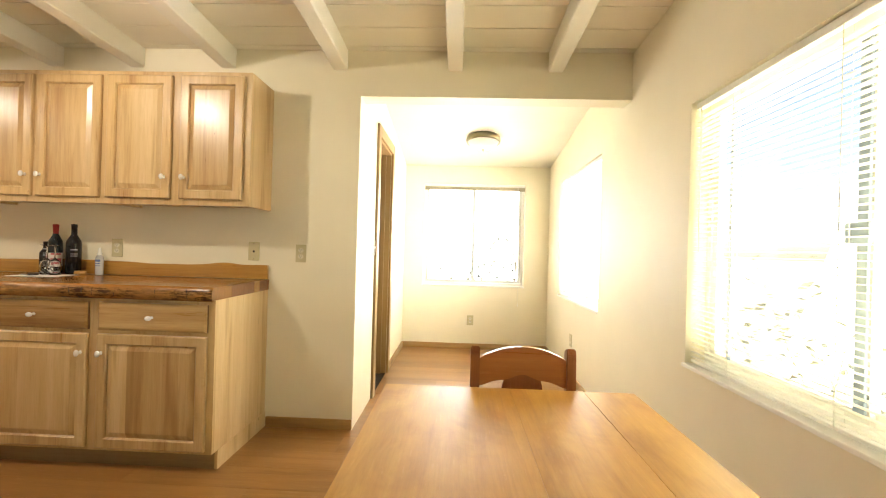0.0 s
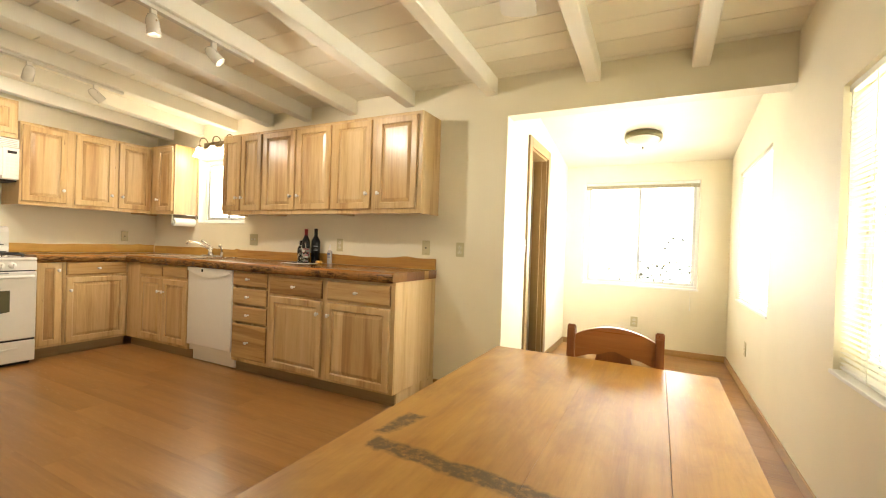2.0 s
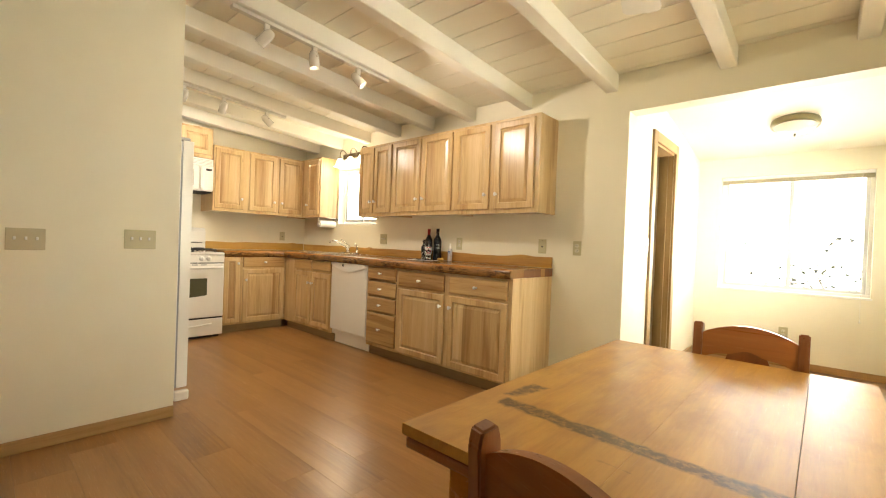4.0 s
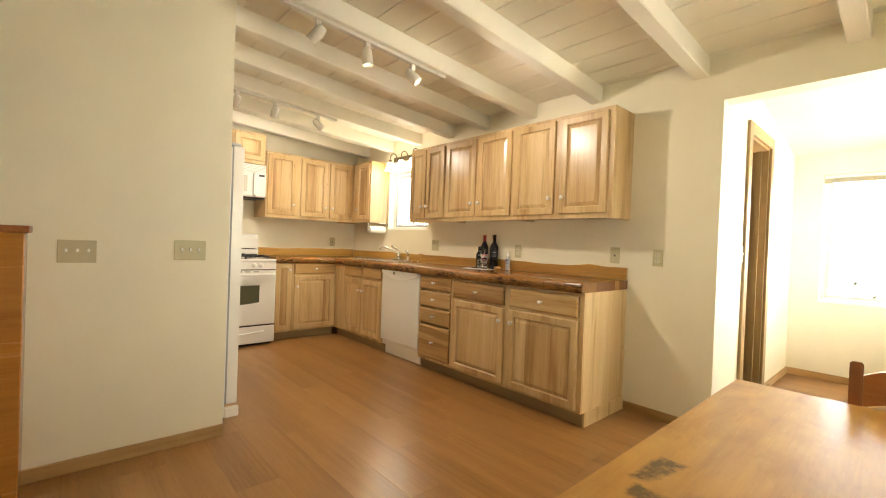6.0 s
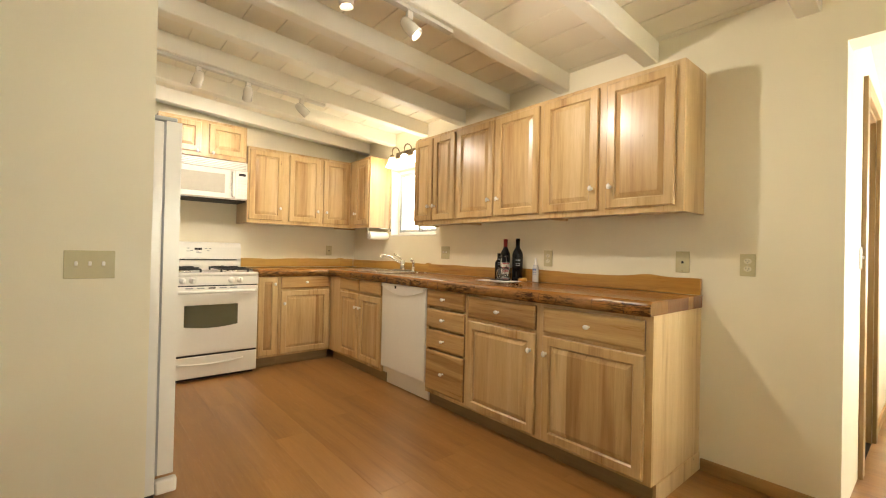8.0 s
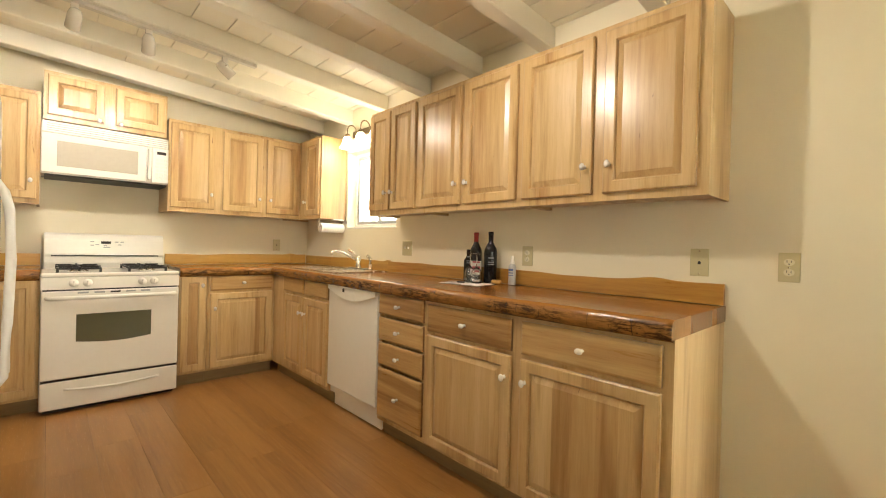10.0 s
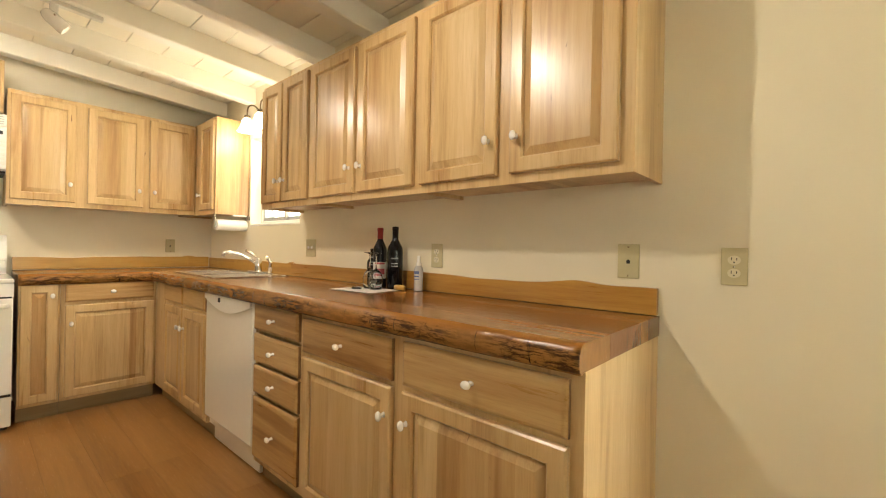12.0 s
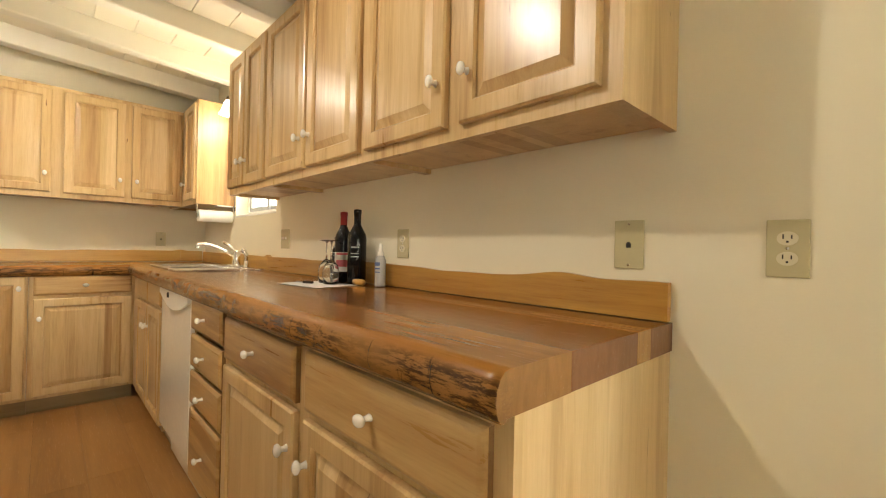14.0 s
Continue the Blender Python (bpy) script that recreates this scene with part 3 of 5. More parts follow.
def slab(m, length, depth, z0, z1, seed, label):
    """A glued slab along local x; local y goes into the wall, the wavy bark edge lies near y = 0."""
    t = thing("countertop", m, label, "countertop", "countertops")
    seams = (0.185, 0.435, 0.50)
    bm = bmesh.new()
    n = max(8, int(length / 0.02))
    prev = None
    for i in range(n + 1):
        x = length * i / n
        w1 = 0.013 * noise.noise((x * 2.1, seed, 0)) + 0.006 * noise.noise((x * 9.0, seed, 3))
        w2 = 0.011 * noise.noise((x * 3.3, seed + 9, 0)) + 0.004 * noise.noise((x * 21.0, seed, 7))
        w3 = 0.004 * noise.noise((x * 27.0, seed + 4, 5))
        s = seams[0]
        prof = [(s, z0), (0.0255, z0), (0.022, z0 - 0.005), (0.014 + w2 * 0.5, z0 - 0.005), (0.006 + w2, z0 + 0.005), (0.001 + w1 * 0.8 + w3 + w2 * 0.3, z0 + 0.022), (0.002 + w1 + w3, z0 + 0.040), (0.009 + w1 + w3, z1 - 0.011), (0.018 + w1, z1 - 0.003), (0.032 + w1, z1), (s, z1)]
        ring = [bm.verts.new((x, yy, zz)) for yy, zz in prof]
        if prev:
            for k in range(len(prof)):
                j = (k + 1) % len(prof)
                f = bm.faces.new((prev[k], prev[j], ring[j], ring[k]))
                f.smooth = 2 <= k <= 8
        else:
            bm.faces.new(ring)
        prev = ring
    bm.faces.new(list(reversed(prev)))
    part("front_board", bm, M_SAP, t, "live-edge front board with bark scars")
    part("middle_board", box(0.0, length, seams[0] + 0.0004, seams[1], z0, z1 - 0.0006, bev=0.0008, seg=1), M_HEART, t, "dark red-brown board")
    part("pale_strip", box(0.0, length, seams[1] + 0.0004, seams[2], z0, z1 - 0.0003, bev=0.0008, seg=1), M_PALE, t, "pale glued strip")
    part("back_board", box(0.0, length, seams[2] + 0.0004, depth, z0, z1 - 0.0006, bev=0.0008, seg=1), M_HEART, t, "dark red-brown board")
    return t


slab(at_north(-4.37, CF), 3.26, NORTH - CF - 0.003, CZ0, CZ1, 3.1, "red-brown live-edge wood slab countertop along the window wall")
slab(at_west(-4.372, 1.343), NORTH - 1.343 - 0.003, -4.372 - WEST - 0.003, CZ0, CZ1 - 0.0015, 8.2, "red-brown live-edge wood slab countertop beside the range")
slab(at_west(-4.372, -0.355), 0.918, -4.372 - WEST - 0.003, CZ0, CZ1, 5.5, "red-brown wood slab countertop between the refrigerator and range")


def splash(m, spans, seed, h, label, bumps=()):
    """Backsplash boards end to end; spans of (start, end) along local x."""
    t = thing("backsplash", m, label, "backsplash", "backsplashes")
    for k, (xa, xb) in enumerate(spans):
        bm = bmesh.new()
        n = max(3, int((xb - xa) / 0.02))
        out = []
        for i in range(n + 1):
            x = xa + (xb - xa - 0.0012) * i / n
            z = h + 0.008 * noise.noise((x * 1.7, seed + k, 1)) + 0.004 * noise.noise((x * 5.0, seed, 2))
            for bxp, bh, bw in bumps:
                z += bh * math.exp(-((x - bxp) / bw) ** 2)
            out.append((x, z))
        prism(bm, [(xa, 0), (xb - 0.0012, 0)] + out[::-1], 0, 0.02)
        part("board", bm, M_SPLASH, t)
    return t


splash(pose(-4.97, NORTH - 0.0215, CZ1 + 0.0015), [(0.0, 0.24), (0.24, 0.55), (0.55, 1.50), (1.50, 3.856)], 2.0, 0.084, "orange-brown wood backsplash boards with a wavy top edge", [(1.49, 0.014, 0.03), (3.58, 0.012, 0.08)])
splash(at_west(WEST + 0.0215, 1.345) @ pose(0, 0, CZ1 + 0.0015), [(0.0, 1.12), (1.12, 1.285)], 6.0, 0.090, "orange-brown wood backsplash boards beside the range", [(1.12, 0.012, 0.04)])
splash(at_west(WEST + 0.0215, -0.35) @ pose(0, 0, CZ1 + 0.0015), [(0.0, 0.91)], 7.0, 0.090, "orange-brown wood backsplash board between the range and refrigerator")

# ---- dishwasher ----
t = thing("dishwasher", pose(-3.377, 2.06, 0), "white built-in dishwasher with a curved control panel", "dishwasher")
part("body", box(0.004, 0.606, 0.03, 0.56, 0.10, 0.872), M_WHITE, t)
dw = part("door", box(0.004, 0.606, 0.0, 0.03, 0.155, 0.872, bev=0.006), M_WHITE, t)
bm = bmesh.new()
pts = [(0.012 + 0.586 * i / 16, 0.835 - 0.058 * math.sin(math.pi * i / 16)) for i in range(17)]
prism(bm, [(0.598, 0.868), (0.012, 0.868)] + pts, -0.012, 0.001)
cp = part("control_panel", bm, M_VINYL, dw, "curved white control panel")
part("latch", box(0.215, 0.235, -0.018, -0.006, 0.825, 0.85, bev=0.004), M_BLACK, t, "small dark latch")
part("kick_panel", box(0.03, 0.606, 0.05, 0.065, 0.012, 0.15), M_WHITE, t)

# ---- range ----
t = thing("range", at_west(-4.315, 0.566), "white gas range with black burner grates", "range")
part("body", box(0.003, 0.755, 0.02, 0.615, 0.03, 0.885), M_WHITE, t)
part("base", box(0.02, 0.74, 0.05, 0.6, 0.0, 0.035), M_BLACK, t)
bm = bmesh.new()
bx(bm, 0.0, 0.758, -0.01, 0.56, 0.885, 0.912, bev=0.01, seg=3)
top = part("cooktop", bm, M_WHITE, t)
bm = bmesh.new()
prism(bm, [(0, 0), (0.756, 0), (0.756, 0.078), (0, 0.078)], -0.004, 0.03)
bmesh.ops.translate(bm, vec=(0.001, 0, 0.805), verts=bm.verts)
part("knob_panel", bm, M_WHITE, t)
for x in (0.16, 0.23, 0.53, 0.60):
    k = part("burner_knob", lathe(bmesh.new(), [(0.0, 0), (0.026, 0), (0.026, 0.008), (0.020, 0.012), (0.018, 0.028), (0.0, 0.03)], 20, Matrix.Translation((x, -0.004, 0.845)) @ Matrix.Rotation(radians(90), 4, "X")), M_VINYL, t, "white burner knob")
    part("grip", box(x - 0.004, x + 0.004, -0.042, -0.03, 0.828, 0.862, bev=0.002), M_VINYL, k)
od = part("oven_door", box(0.004, 0.754, -0.018, 0.02, 0.225, 0.795, bev=0.008), M_WHITE, t)
part("door_gap", box(0.01, 0.748, 0.0, 0.02, 0.795, 0.806), M_BLACK, t)
bm = bmesh.new()
pts = [(0.175 + 0.41 * i / 12, 0.462 - 0.018 * math.sin(math.pi * i / 12)) for i in range(13)]
prism(bm, pts + [(0.585, 0.640), (0.175, 0.640)], -0.0205, -0.016)
part("oven_window", bm, M_DGLASS, od, "dark tinted oven window")
bm = bmesh.new()
pts = [(0.03, -0.018, 0.752), (0.05, -0.045, 0.752)] + [(0.05 + 0.658 * i / 10, -0.045 - 0.012 * math.sin(math.pi * i / 10), 0.752) for i in range(1, 10)] + [(0.708, -0.045, 0.752), (0.728, -0.018, 0.752)]
tube(bm, pts, 0.014, 10)
part("handle", bm, M_VINYL, od, "white curved handle")
for i in range(5):
    part("vent_slot", box(0.18 + i * 0.085, 0.235 + i * 0.085, -0.0205, -0.015, 0.776, 0.787), M_DARK if i == 2 else M_LABELG, od)
part("drawer_gap", box(0.008, 0.75, -0.004, 0.02, 0.208, 0.226), M_BLACK, t)
dr = part("warming_drawer", box(0.004, 0.754, -0.016, 0.02, 0.032, 0.209, bev=0.008), M_WHITE, t)
bm = bmesh.new()
tube(bm, [(0.12 + 0.52 * i / 12, -0.018, 0.155 - 0.018 * math.sin(math.pi * i / 12)) for i in range(13)], 0.008, 8)
part("pull", bm, M_VINYL, dr)
bm = bmesh.new()
a = [(0.56, 0.912), (0.545, 0.955), (0.553, 1.005), (0.545, 1.01), (0.548, 1.13), (0.565, 1.165), (0.59, 1.178), (0.655, 1.172), (0.655, 0.885), (0.56, 0.885)]
va = [bm.verts.new((0.012, yy, zz)) for yy, zz in a]
vb = [bm.verts.new((0.746, yy, zz)) for yy, zz in a]
bm.faces.new(va)
bm.faces.new(list(reversed(vb)))
for i in range(len(a)):
    j = (i + 1) % len(a)
    bm.faces.new((va[i], vb[i], vb[j], va[j]))
bmesh.ops.bevel(bm, geom=list(bm.edges), offset=0.004, segments=2, affect="EDGES")
bg_ = part("backguard", bm, M_WHITE, t, "white backguard with controls")
part("slot", box(0.05, 0.71, 0.540, 0.552, 1.003, 1.011), M_BLACK, bg_)
part("clock_display", box(0.335, 0.395, 0.540, 0.55, 1.100, 1.120), M_DARK, bg_, "dark clock display")
for x, z in ((0.27, 1.112), (0.30, 1.09), (0.27, 1.085), (0.42, 1.112), (0.44, 1.09), (0.455, 1.112), (0.35, 1.085), (0.35, 1.07), (0.37, 1.07)):
    part("button", box(x, x + 0.022, 0.5425, 0.55, z, z + 0.007), M_LABELG, bg_)
for cx in (0.19, 0.57):
    for cy in (0.15, 0.41):
        bm = bmesh.new()
        lathe(bm, [(0.0, 0.912), (0.058, 0.912), (0.06, 0.918), (0.046, 0.922), (0.044, 0.930), (0.0, 0.932)], 20, Matrix.Translation((cx, cy, 0)))
        part("burner", bm, M_STEEL, top)
    bm = bmesh.new()
    for sx in (-0.11, 0.11):
        bx(bm, cx + sx - 0.006, cx + sx + 0.006, 0.04, 0.52, 0.932, 0.944, bev=0.002)
    for yy in (0.045, 0.28, 0.515):
        bx(bm, cx - 0.112, cx + 0.112, yy - 0.006, yy + 0.006, 0.931, 0.943, bev=0.002)
    for cy in (0.15, 0.41):
        for sx, sy in ((1, 0), (-1, 0), (0, 1), (0, -1)):
            x1, y1 = cx + sx * 0.035, cy + sy * 0.035
            x2, y2 = cx + sx * 0.112, cy + sy * 0.12
            bx(bm, min(x1, x2) - 0.005, max(x1, x2) + 0.005, min(y1, y2) - 0.005, max(y1, y2) + 0.005, 0.935, 0.952, bev=0.002)
    for sx in (-0.11, 0.11):
        for yy in (0.05, 0.51):
            bx(bm, cx + sx - 0.007, cx + sx + 0.007, yy - 0.007, yy + 0.007, 0.9115, 0.934)
    part("grate", bm, M_BLACK, top, "black cast-iron grate")

# ---- microwave ----
t = thing("microwave", at_west(-4.635, 0.550), "white over-the-range microwave with a vent grille", "microwave")
part("body", box(0.002, 0.758, 0.02, 0.342, 1.585, 1.948), M_WHITE, t)
part("vent_grille", box(0.002, 0.758, 0.0, 0.02, 1.868, 1.948, bev=0.006), M_WHITE, t)
for i in range(4):
    part("vent_slit", box(0.03, 0.73, -0.0015, 0.004, 1.882 + i * 0.015, 1.887 + i * 0.015), M_LABELG, t)
d = part("door", box(0.002, 0.60, -0.012, 0.02, 1.590, 1.865, bev=0.008), M_WHITE, t)
bm = bmesh.new()
bx(bm, 0.085, 0.545, -0.0145, -0.008, 1.640, 1.815, bev=0.002)
part("door_window", bm, M_LGLASS, d, "pale reflective door window")
part("handle", box(0.606, 0.628, -0.035, 0.004, 1.61, 1.85, bev=0.008), M_WHITE, t)
part("control_panel", box(0.634, 0.758, -0.010, 0.02, 1.590, 1.865, bev=0.005), M_VINYL, t)
part("display", box(0.665, 0.725, -0.0125, -0.008, 1.815, 1.838), M_DARK, t, "small green-black display")
for r in range(6):
    for q in range(3):
        part("button", box(0.658 + q * 0.028, 0.678 + q * 0.028, -0.0118, -0.008, 1.625 + r * 0.028, 1.642 + r * 0.028), M_WHITE, t)
part("underside", box(0.02, 0.74, 0.03, 0.33, 1.572, 1.585), M_BLACK, t)

# ---- refrigerator ----
t = thing("refrigerator", pose(-3.42, -0.330, 0), "white side-by-side refrigerator behind the partition wall", "refrigerator")
part("cabinet", box(0.0, 0.905, 0.0, 0.70, 0.03, 1.685, bev=0.006), M_WHITE, t)
for a, b in ((0.0, 0.40), (0.408, 0.905)):
    bm = bmesh.new()
    n = 12
    out = [(a, 0.708), (b, 0.708)]
    w = b - a
    cur = [(b - w * i / n, 0.768 + 0.014 * math.sin(math.pi * ((b - w * i / n)) / 0.905)) for i in range(n + 1)]
    va = [bm.verts.new((x, yy, 0.11)) for x, yy in out + cur]
    vb = [bm.verts.new((x, yy, 1.69)) for x, yy in out + cur]
    bm.faces.new(va)
    bm.faces.new(list(reversed(vb)))
    for i in range(len(va)):
        j = (i + 1) % len(va)
        bm.faces.new((va[i], vb[i], vb[j], va[j]))
    d = part("door", bm, M_WHITE, t)
    hx = b - 0.045 if a == 0 else a + 0.045
    bm = bmesh.new()
    tube(bm, [(hx, 0.775, 0.55), (hx, 0.81, 0.60), (hx, 0.815, 0.8), (hx, 0.822, 1.05), (hx, 0.815, 1.25), (hx, 0.80, 1.32), (hx, 0.775, 1.36)], 0.014, 10)
    part("handle", bm, M_VINYL, d, "long white handle")
part("seal", box(0.003, 0.902, 0.70, 0.708, 0.11, 1.685), M_LABELG, t)
part("hinge_cap", box(0.84, 0.9, 0.66, 0.75, 1.692, 1.71, bev=0.004), M_LABELG, t)
part("base_grille", box(0.02, 0.885, 0.66, 0.70, 0.035, 0.1), M_VINYL, t)
for x in (0.02, 0.862):
    f = part("leveling_foot", box(x + 0.004, x + 0.030, 0.655, 0.700, 0.0, 0.075, bev=0.006), M_BLACK, t, "black levelling foot")
    part("hinge", box(x - 0.004 if x < 0.4 else x + 0.002, x + 0.042, 0.70, 0.785, 0.020, 0.085, bev=0.010), M_WHITE, f)

# ---- kitchen sink ----
t = thing("sink", pose(-4.2, 2.125, CZ1), "stainless steel double-bowl sink set in the counter", "sink")
bm = bmesh.new()
SW, SD = 0.78, 0.47
bowls = [(0.04, 0.375), (0.405, 0.74)]
xs = [0.0, 0.04, 0.375, 0.405, 0.74, SW]
ys = [0.0, 0.035, 0.37, SD]
for i in range(5):
    for j in range(3):
        if (i in (1, 3)) and j == 1:
            continue
        bx(bm, xs[i], xs[i + 1], ys[j], ys[j + 1], 0.0015, 0.009)
bmesh.ops.remove_doubles(bm, verts=bm.verts, dist=1e-5)
part("rim", bm, M_STEEL, t)
for a, b in bowls:
    bm = bmesh.new()
    bx(bm, a + 0.002, b - 0.002, 0.037, 0.368, -0.0005 + 0.0, 0.0075)
    bmesh.ops.delete(bm, geom=[f for f in bm.faces if abs(f.normal.z) > 0.5], context="FACES")
    part("bowl_lip", bm, M_CHROME, t)
    part("bowl_floor", box(a + 0.004, b - 0.004, 0.039, 0.366, 0.0012, 0.003), M_STEEL, t, "recessed steel bowl")
t = thing("faucet", pose(-3.775, 2.545, CZ1 + 0.009), "chrome single-lever kitchen faucet on the sink deck", "faucet")
part("deck_plate", box(-0.12, 0.12, -0.025, 0.025, 0.0, 0.012, bev=0.005), M_CHROME, t)
part("body", lathe(bmesh.new(), [(0.0, 0.012), (0.026, 0.012), (0.024, 0.05), (0.023, 0.09), (0.018, 0.105), (0.0, 0.11)], 20), M_CHROME, t)
bm = bmesh.new()
tube(bm, [(0, 0, 0.06), (-0.02, -0.06, 0.10), (-0.04, -0.13, 0.135), (-0.055, -0.19, 0.148), (-0.06, -0.215, 0.145), (-0.061, -0.222, 0.118)], 0.011, 12)
part("spout", bm, M_CHROME, t)
bm = bmesh.new()
tube(bm, [(0, 0, 0.10), (-0.03, -0.03, 0.135), (-0.07, -0.06, 0.16)], 0.008, 10, 1.3)
part("lever", bm, M_CHROME, t)
t = thing("sink_sprayer", pose(-3.60, 2.55, CZ1 + 0.009), "chrome side sprayer beside the faucet", "sprayer")
part("base", lathe(bmesh.new(), [(0, 0), (0.022, 0), (0.016, 0.012), (0.013, 0.045), (0.0, 0.046)], 18), M_CHROME, t)
bm = bmesh.new()
tube(bm, [(0, 0, 0.04), (0, 0, 0.085), (-0.004, -0.012, 0.105), (-0.008, -0.03, 0.115)], 0.013, 12)
part("spray_head", bm, M_CHROME, t)

# ---- windows ----
def slider(name, m, w, h, label, mull=True, latch=True, depth=0.05, frame_mat=None, sash_mat=None, sw=0.03):
    """A sliding window in the x-z plane of m, origin at its lower left corner, outdoors towards +y."""
    fm = frame_mat or M_VINYL
    t = thing(name, m, label, "window", kind="structure")
    f = 0.03
    for a in ((0, w, 0, f), (0, w, h - f, h), (0, f, f, h - f), (w - f, w, f, h - f)):
        part("window_frame", box(a[0], a[1], 0, depth, a[2], a[3], bev=0.003), fm, t)
    mid = w / 2
    for a, b, y in ((f, mid + 0.02, 0.008), (mid - 0.02, w - f, 0.026)):
        s = part("sash", rings_frame(a, b, f, h - f, y, y + 0.016, sw), sash_mat or M_ALU, t, "grey sash frame")
        p = part("pane", box(a + 0.028, b - 0.028, y + 0.006, y + 0.010, f + 0.028, h - f - 0.028), M_GLASS, s)
        p.visible_shadow = False
    if latch:
        part("latch", box(mid - sw * 0.9, mid + sw * 0.4, -0.010, 0.010, h * 0.52, h * 0.52 + 0.06, bev=0.003), sash_mat or M_LABELG, t, "small grey sash latch")
    return t


def rings_frame(x0, x1, z0, z1, y0, y1, w):
    bm = bmesh.new()
    bx(bm, x0, x1, y0, y1, z0, z0 + w)
    bx(bm, x0, x1, y0, y1, z1 - w, z1)
    bx(bm, x0, x0 + w, y0, y1, z0 + w, z1 - w)
    bx(bm, x1 - w, x1, y0, y1, z0 + w, z1 - w)
    return bm


def east_at(y, z, x=EAST + 0.085):
    """Local x runs towards -y, so that local +y points outdoors."""
    return pose(x, y, z, 0, 0, -90)


slider("window_dining", east_at(BIGWIN[1], BIGWIN[2]), BIGWIN[1] - BIGWIN[0], BIGWIN[3] - BIGWIN[2], "large sliding window behind white mini blinds", latch=False, sash_mat=M_VINYL, sw=0.036)
t = bpy.data.objects["window_dining"]
# the second, thinner strip paints in the shading along the left stile
for a, b, lab in ((0.726, 0.760, "dark blue-grey meeting stile"), (0.160, 0.176, "dark strip for the shading along the left stile")):
    part("stile_strip", box(a, b, -0.004, 0.006, 0.06, BIGWIN[3] - BIGWIN[2] - 0.06, bev=0.002), M_SASH, t, lab)
part("sash_lock", box(0.700, 0.775, -0.016, -0.004, 0.535, 0.595, bev=0.004), M_SASH, t, "dark sash lock")
slider("window_alcove_side", east_at(ALCWIN[1], ALCWIN[2]), ALCWIN[1] - ALCWIN[0], ALCWIN[3] - ALCWIN[2], "alcove sliding window behind white mini blinds")
slider("window_alcove_end", pose(ENDWIN[0], ALC + 0.085, ENDWIN[2]), ENDWIN[1] - ENDWIN[0], ENDWIN[3] - ENDWIN[2], "alcove sliding window with a raised shade", sash_mat=M_PALEALU)
slider("window_kitchen", pose(KITWIN[0], NORTH + 0.085, KITWIN[2]), KITWIN[1] - KITWIN[0], KITWIN[3] - KITWIN[2], "small sliding window over the sink", latch=False)


def sill(name, x0, x1, y0, y1, z):
    tagged(part(name, box(x0, x1, y0, y1, z - 0.018, z, bev=0.004), M_VINYL), "white painted window sill", "sill", kind="structure")


sill("sill_dining", EAST - 0.012, EAST + 0.085, BIGWIN[0] - 0.01, BIGWIN[1] + 0.01, BIGWIN[2] + 0.004)
sill("sill_alcove_side", EAST - 0.008, EAST + 0.085, ALCWIN[0], ALCWIN[1], ALCWIN[2] + 0.004)
sill("sill_alcove_end", ENDWIN[0] - 0.01, ENDWIN[1] + 0.01, ALC - 0.010, ALC + 0.085, ENDWIN[2] + 0.004)
sill("sill_kitchen", KITWIN[0], KITWIN[1], NORTH - 0.002, NORTH + 0.085, KITWIN[2] + 0.003)


def blind(m, w, h, label, pitch=0.0215, tilt=-3, cords=(0.18, 0.5, 0.82)):
    t = thing("window_blind", m, label, "blind", "window blinds")
    part("headrail", box(0.004, w - 0.004, -0.014, 0.014, h - 0.03, h - 0.002, bev=0.003), M_VINYL, t, "white metal headrail")
    part("bottom_rail", box(0.006, w - 0.006, -0.012, 0.012, 0.006, 0.018, bev=0.003), M_VINYL, t)
    n = int((h - 0.06) / pitch)
    first = None
    for i in range(n):
        z = 0.03 + i * pitch
        if first is None:
            bm = bmesh.new()
            prof = [(-0.0125, -0.0012), (-0.006, 0.0006), (0.0, 0.0012), (0.006, 0.0006), (0.0125, -0.0012)]
            rows = [[bm.verts.new((x, yy * math.cos(radians(tilt)) - zz * math.sin(radians(tilt)), zz * math.cos(radians(tilt)) + yy * math.sin(radians(tilt)) + dz)) for yy, zz in prof] for x in (0.006, w - 0.006) for dz in (0, 0.0006)]
            a0, a1, b0, b1 = rows
            for k in range(4):
                bm.faces.new((a0[k], a0[k + 1], b0[k + 1], b0[k]))
                bm.faces.new((a1[k + 1], a1[k], b1[k], b1[k + 1]))
            first = part("slat", bm, M_SLAT, t)
            first.location = (0, 0, z)
        else:
            o = new("slat", first.data)
            o.parent = t
            o.location = (0, 0, z)
    for c in cords:
        for yy in (-0.0145, 0.0145):
            bm = bmesh.new()
            tube(bm, [(w * c, yy, 0.012), (w * c, yy, h - 0.03)], 0.0012, 5)
            part("ladder_cord", bm, M_VINYL, t)
    return t


b = blind(east_at(BIGWIN[1] - 0.006, BIGWIN[2] + 0.006, EAST + 0.03), BIGWIN[1] - BIGWIN[0] - 0.012, BIGWIN[3] - BIGWIN[2] - 0.008, "white slatted mini blind lowered over the dining window")
bm = bmesh.new()
tube(bm, [(0.06, -0.02, 0.5), (0.06, -0.02, 1.14)], 0.003, 8)
part("tilt_wand", bm, M_VINYL, b, "white tilt wand")
b = blind(east_at(ALCWIN[1] - 0.006, ALCWIN[2] + 0.006, EAST + 0.03), ALCWIN[1] - ALCWIN[0] - 0.012, ALCWIN[3] - ALCWIN[2] - 0.008, "white slatted mini blind lowered over the alcove window")

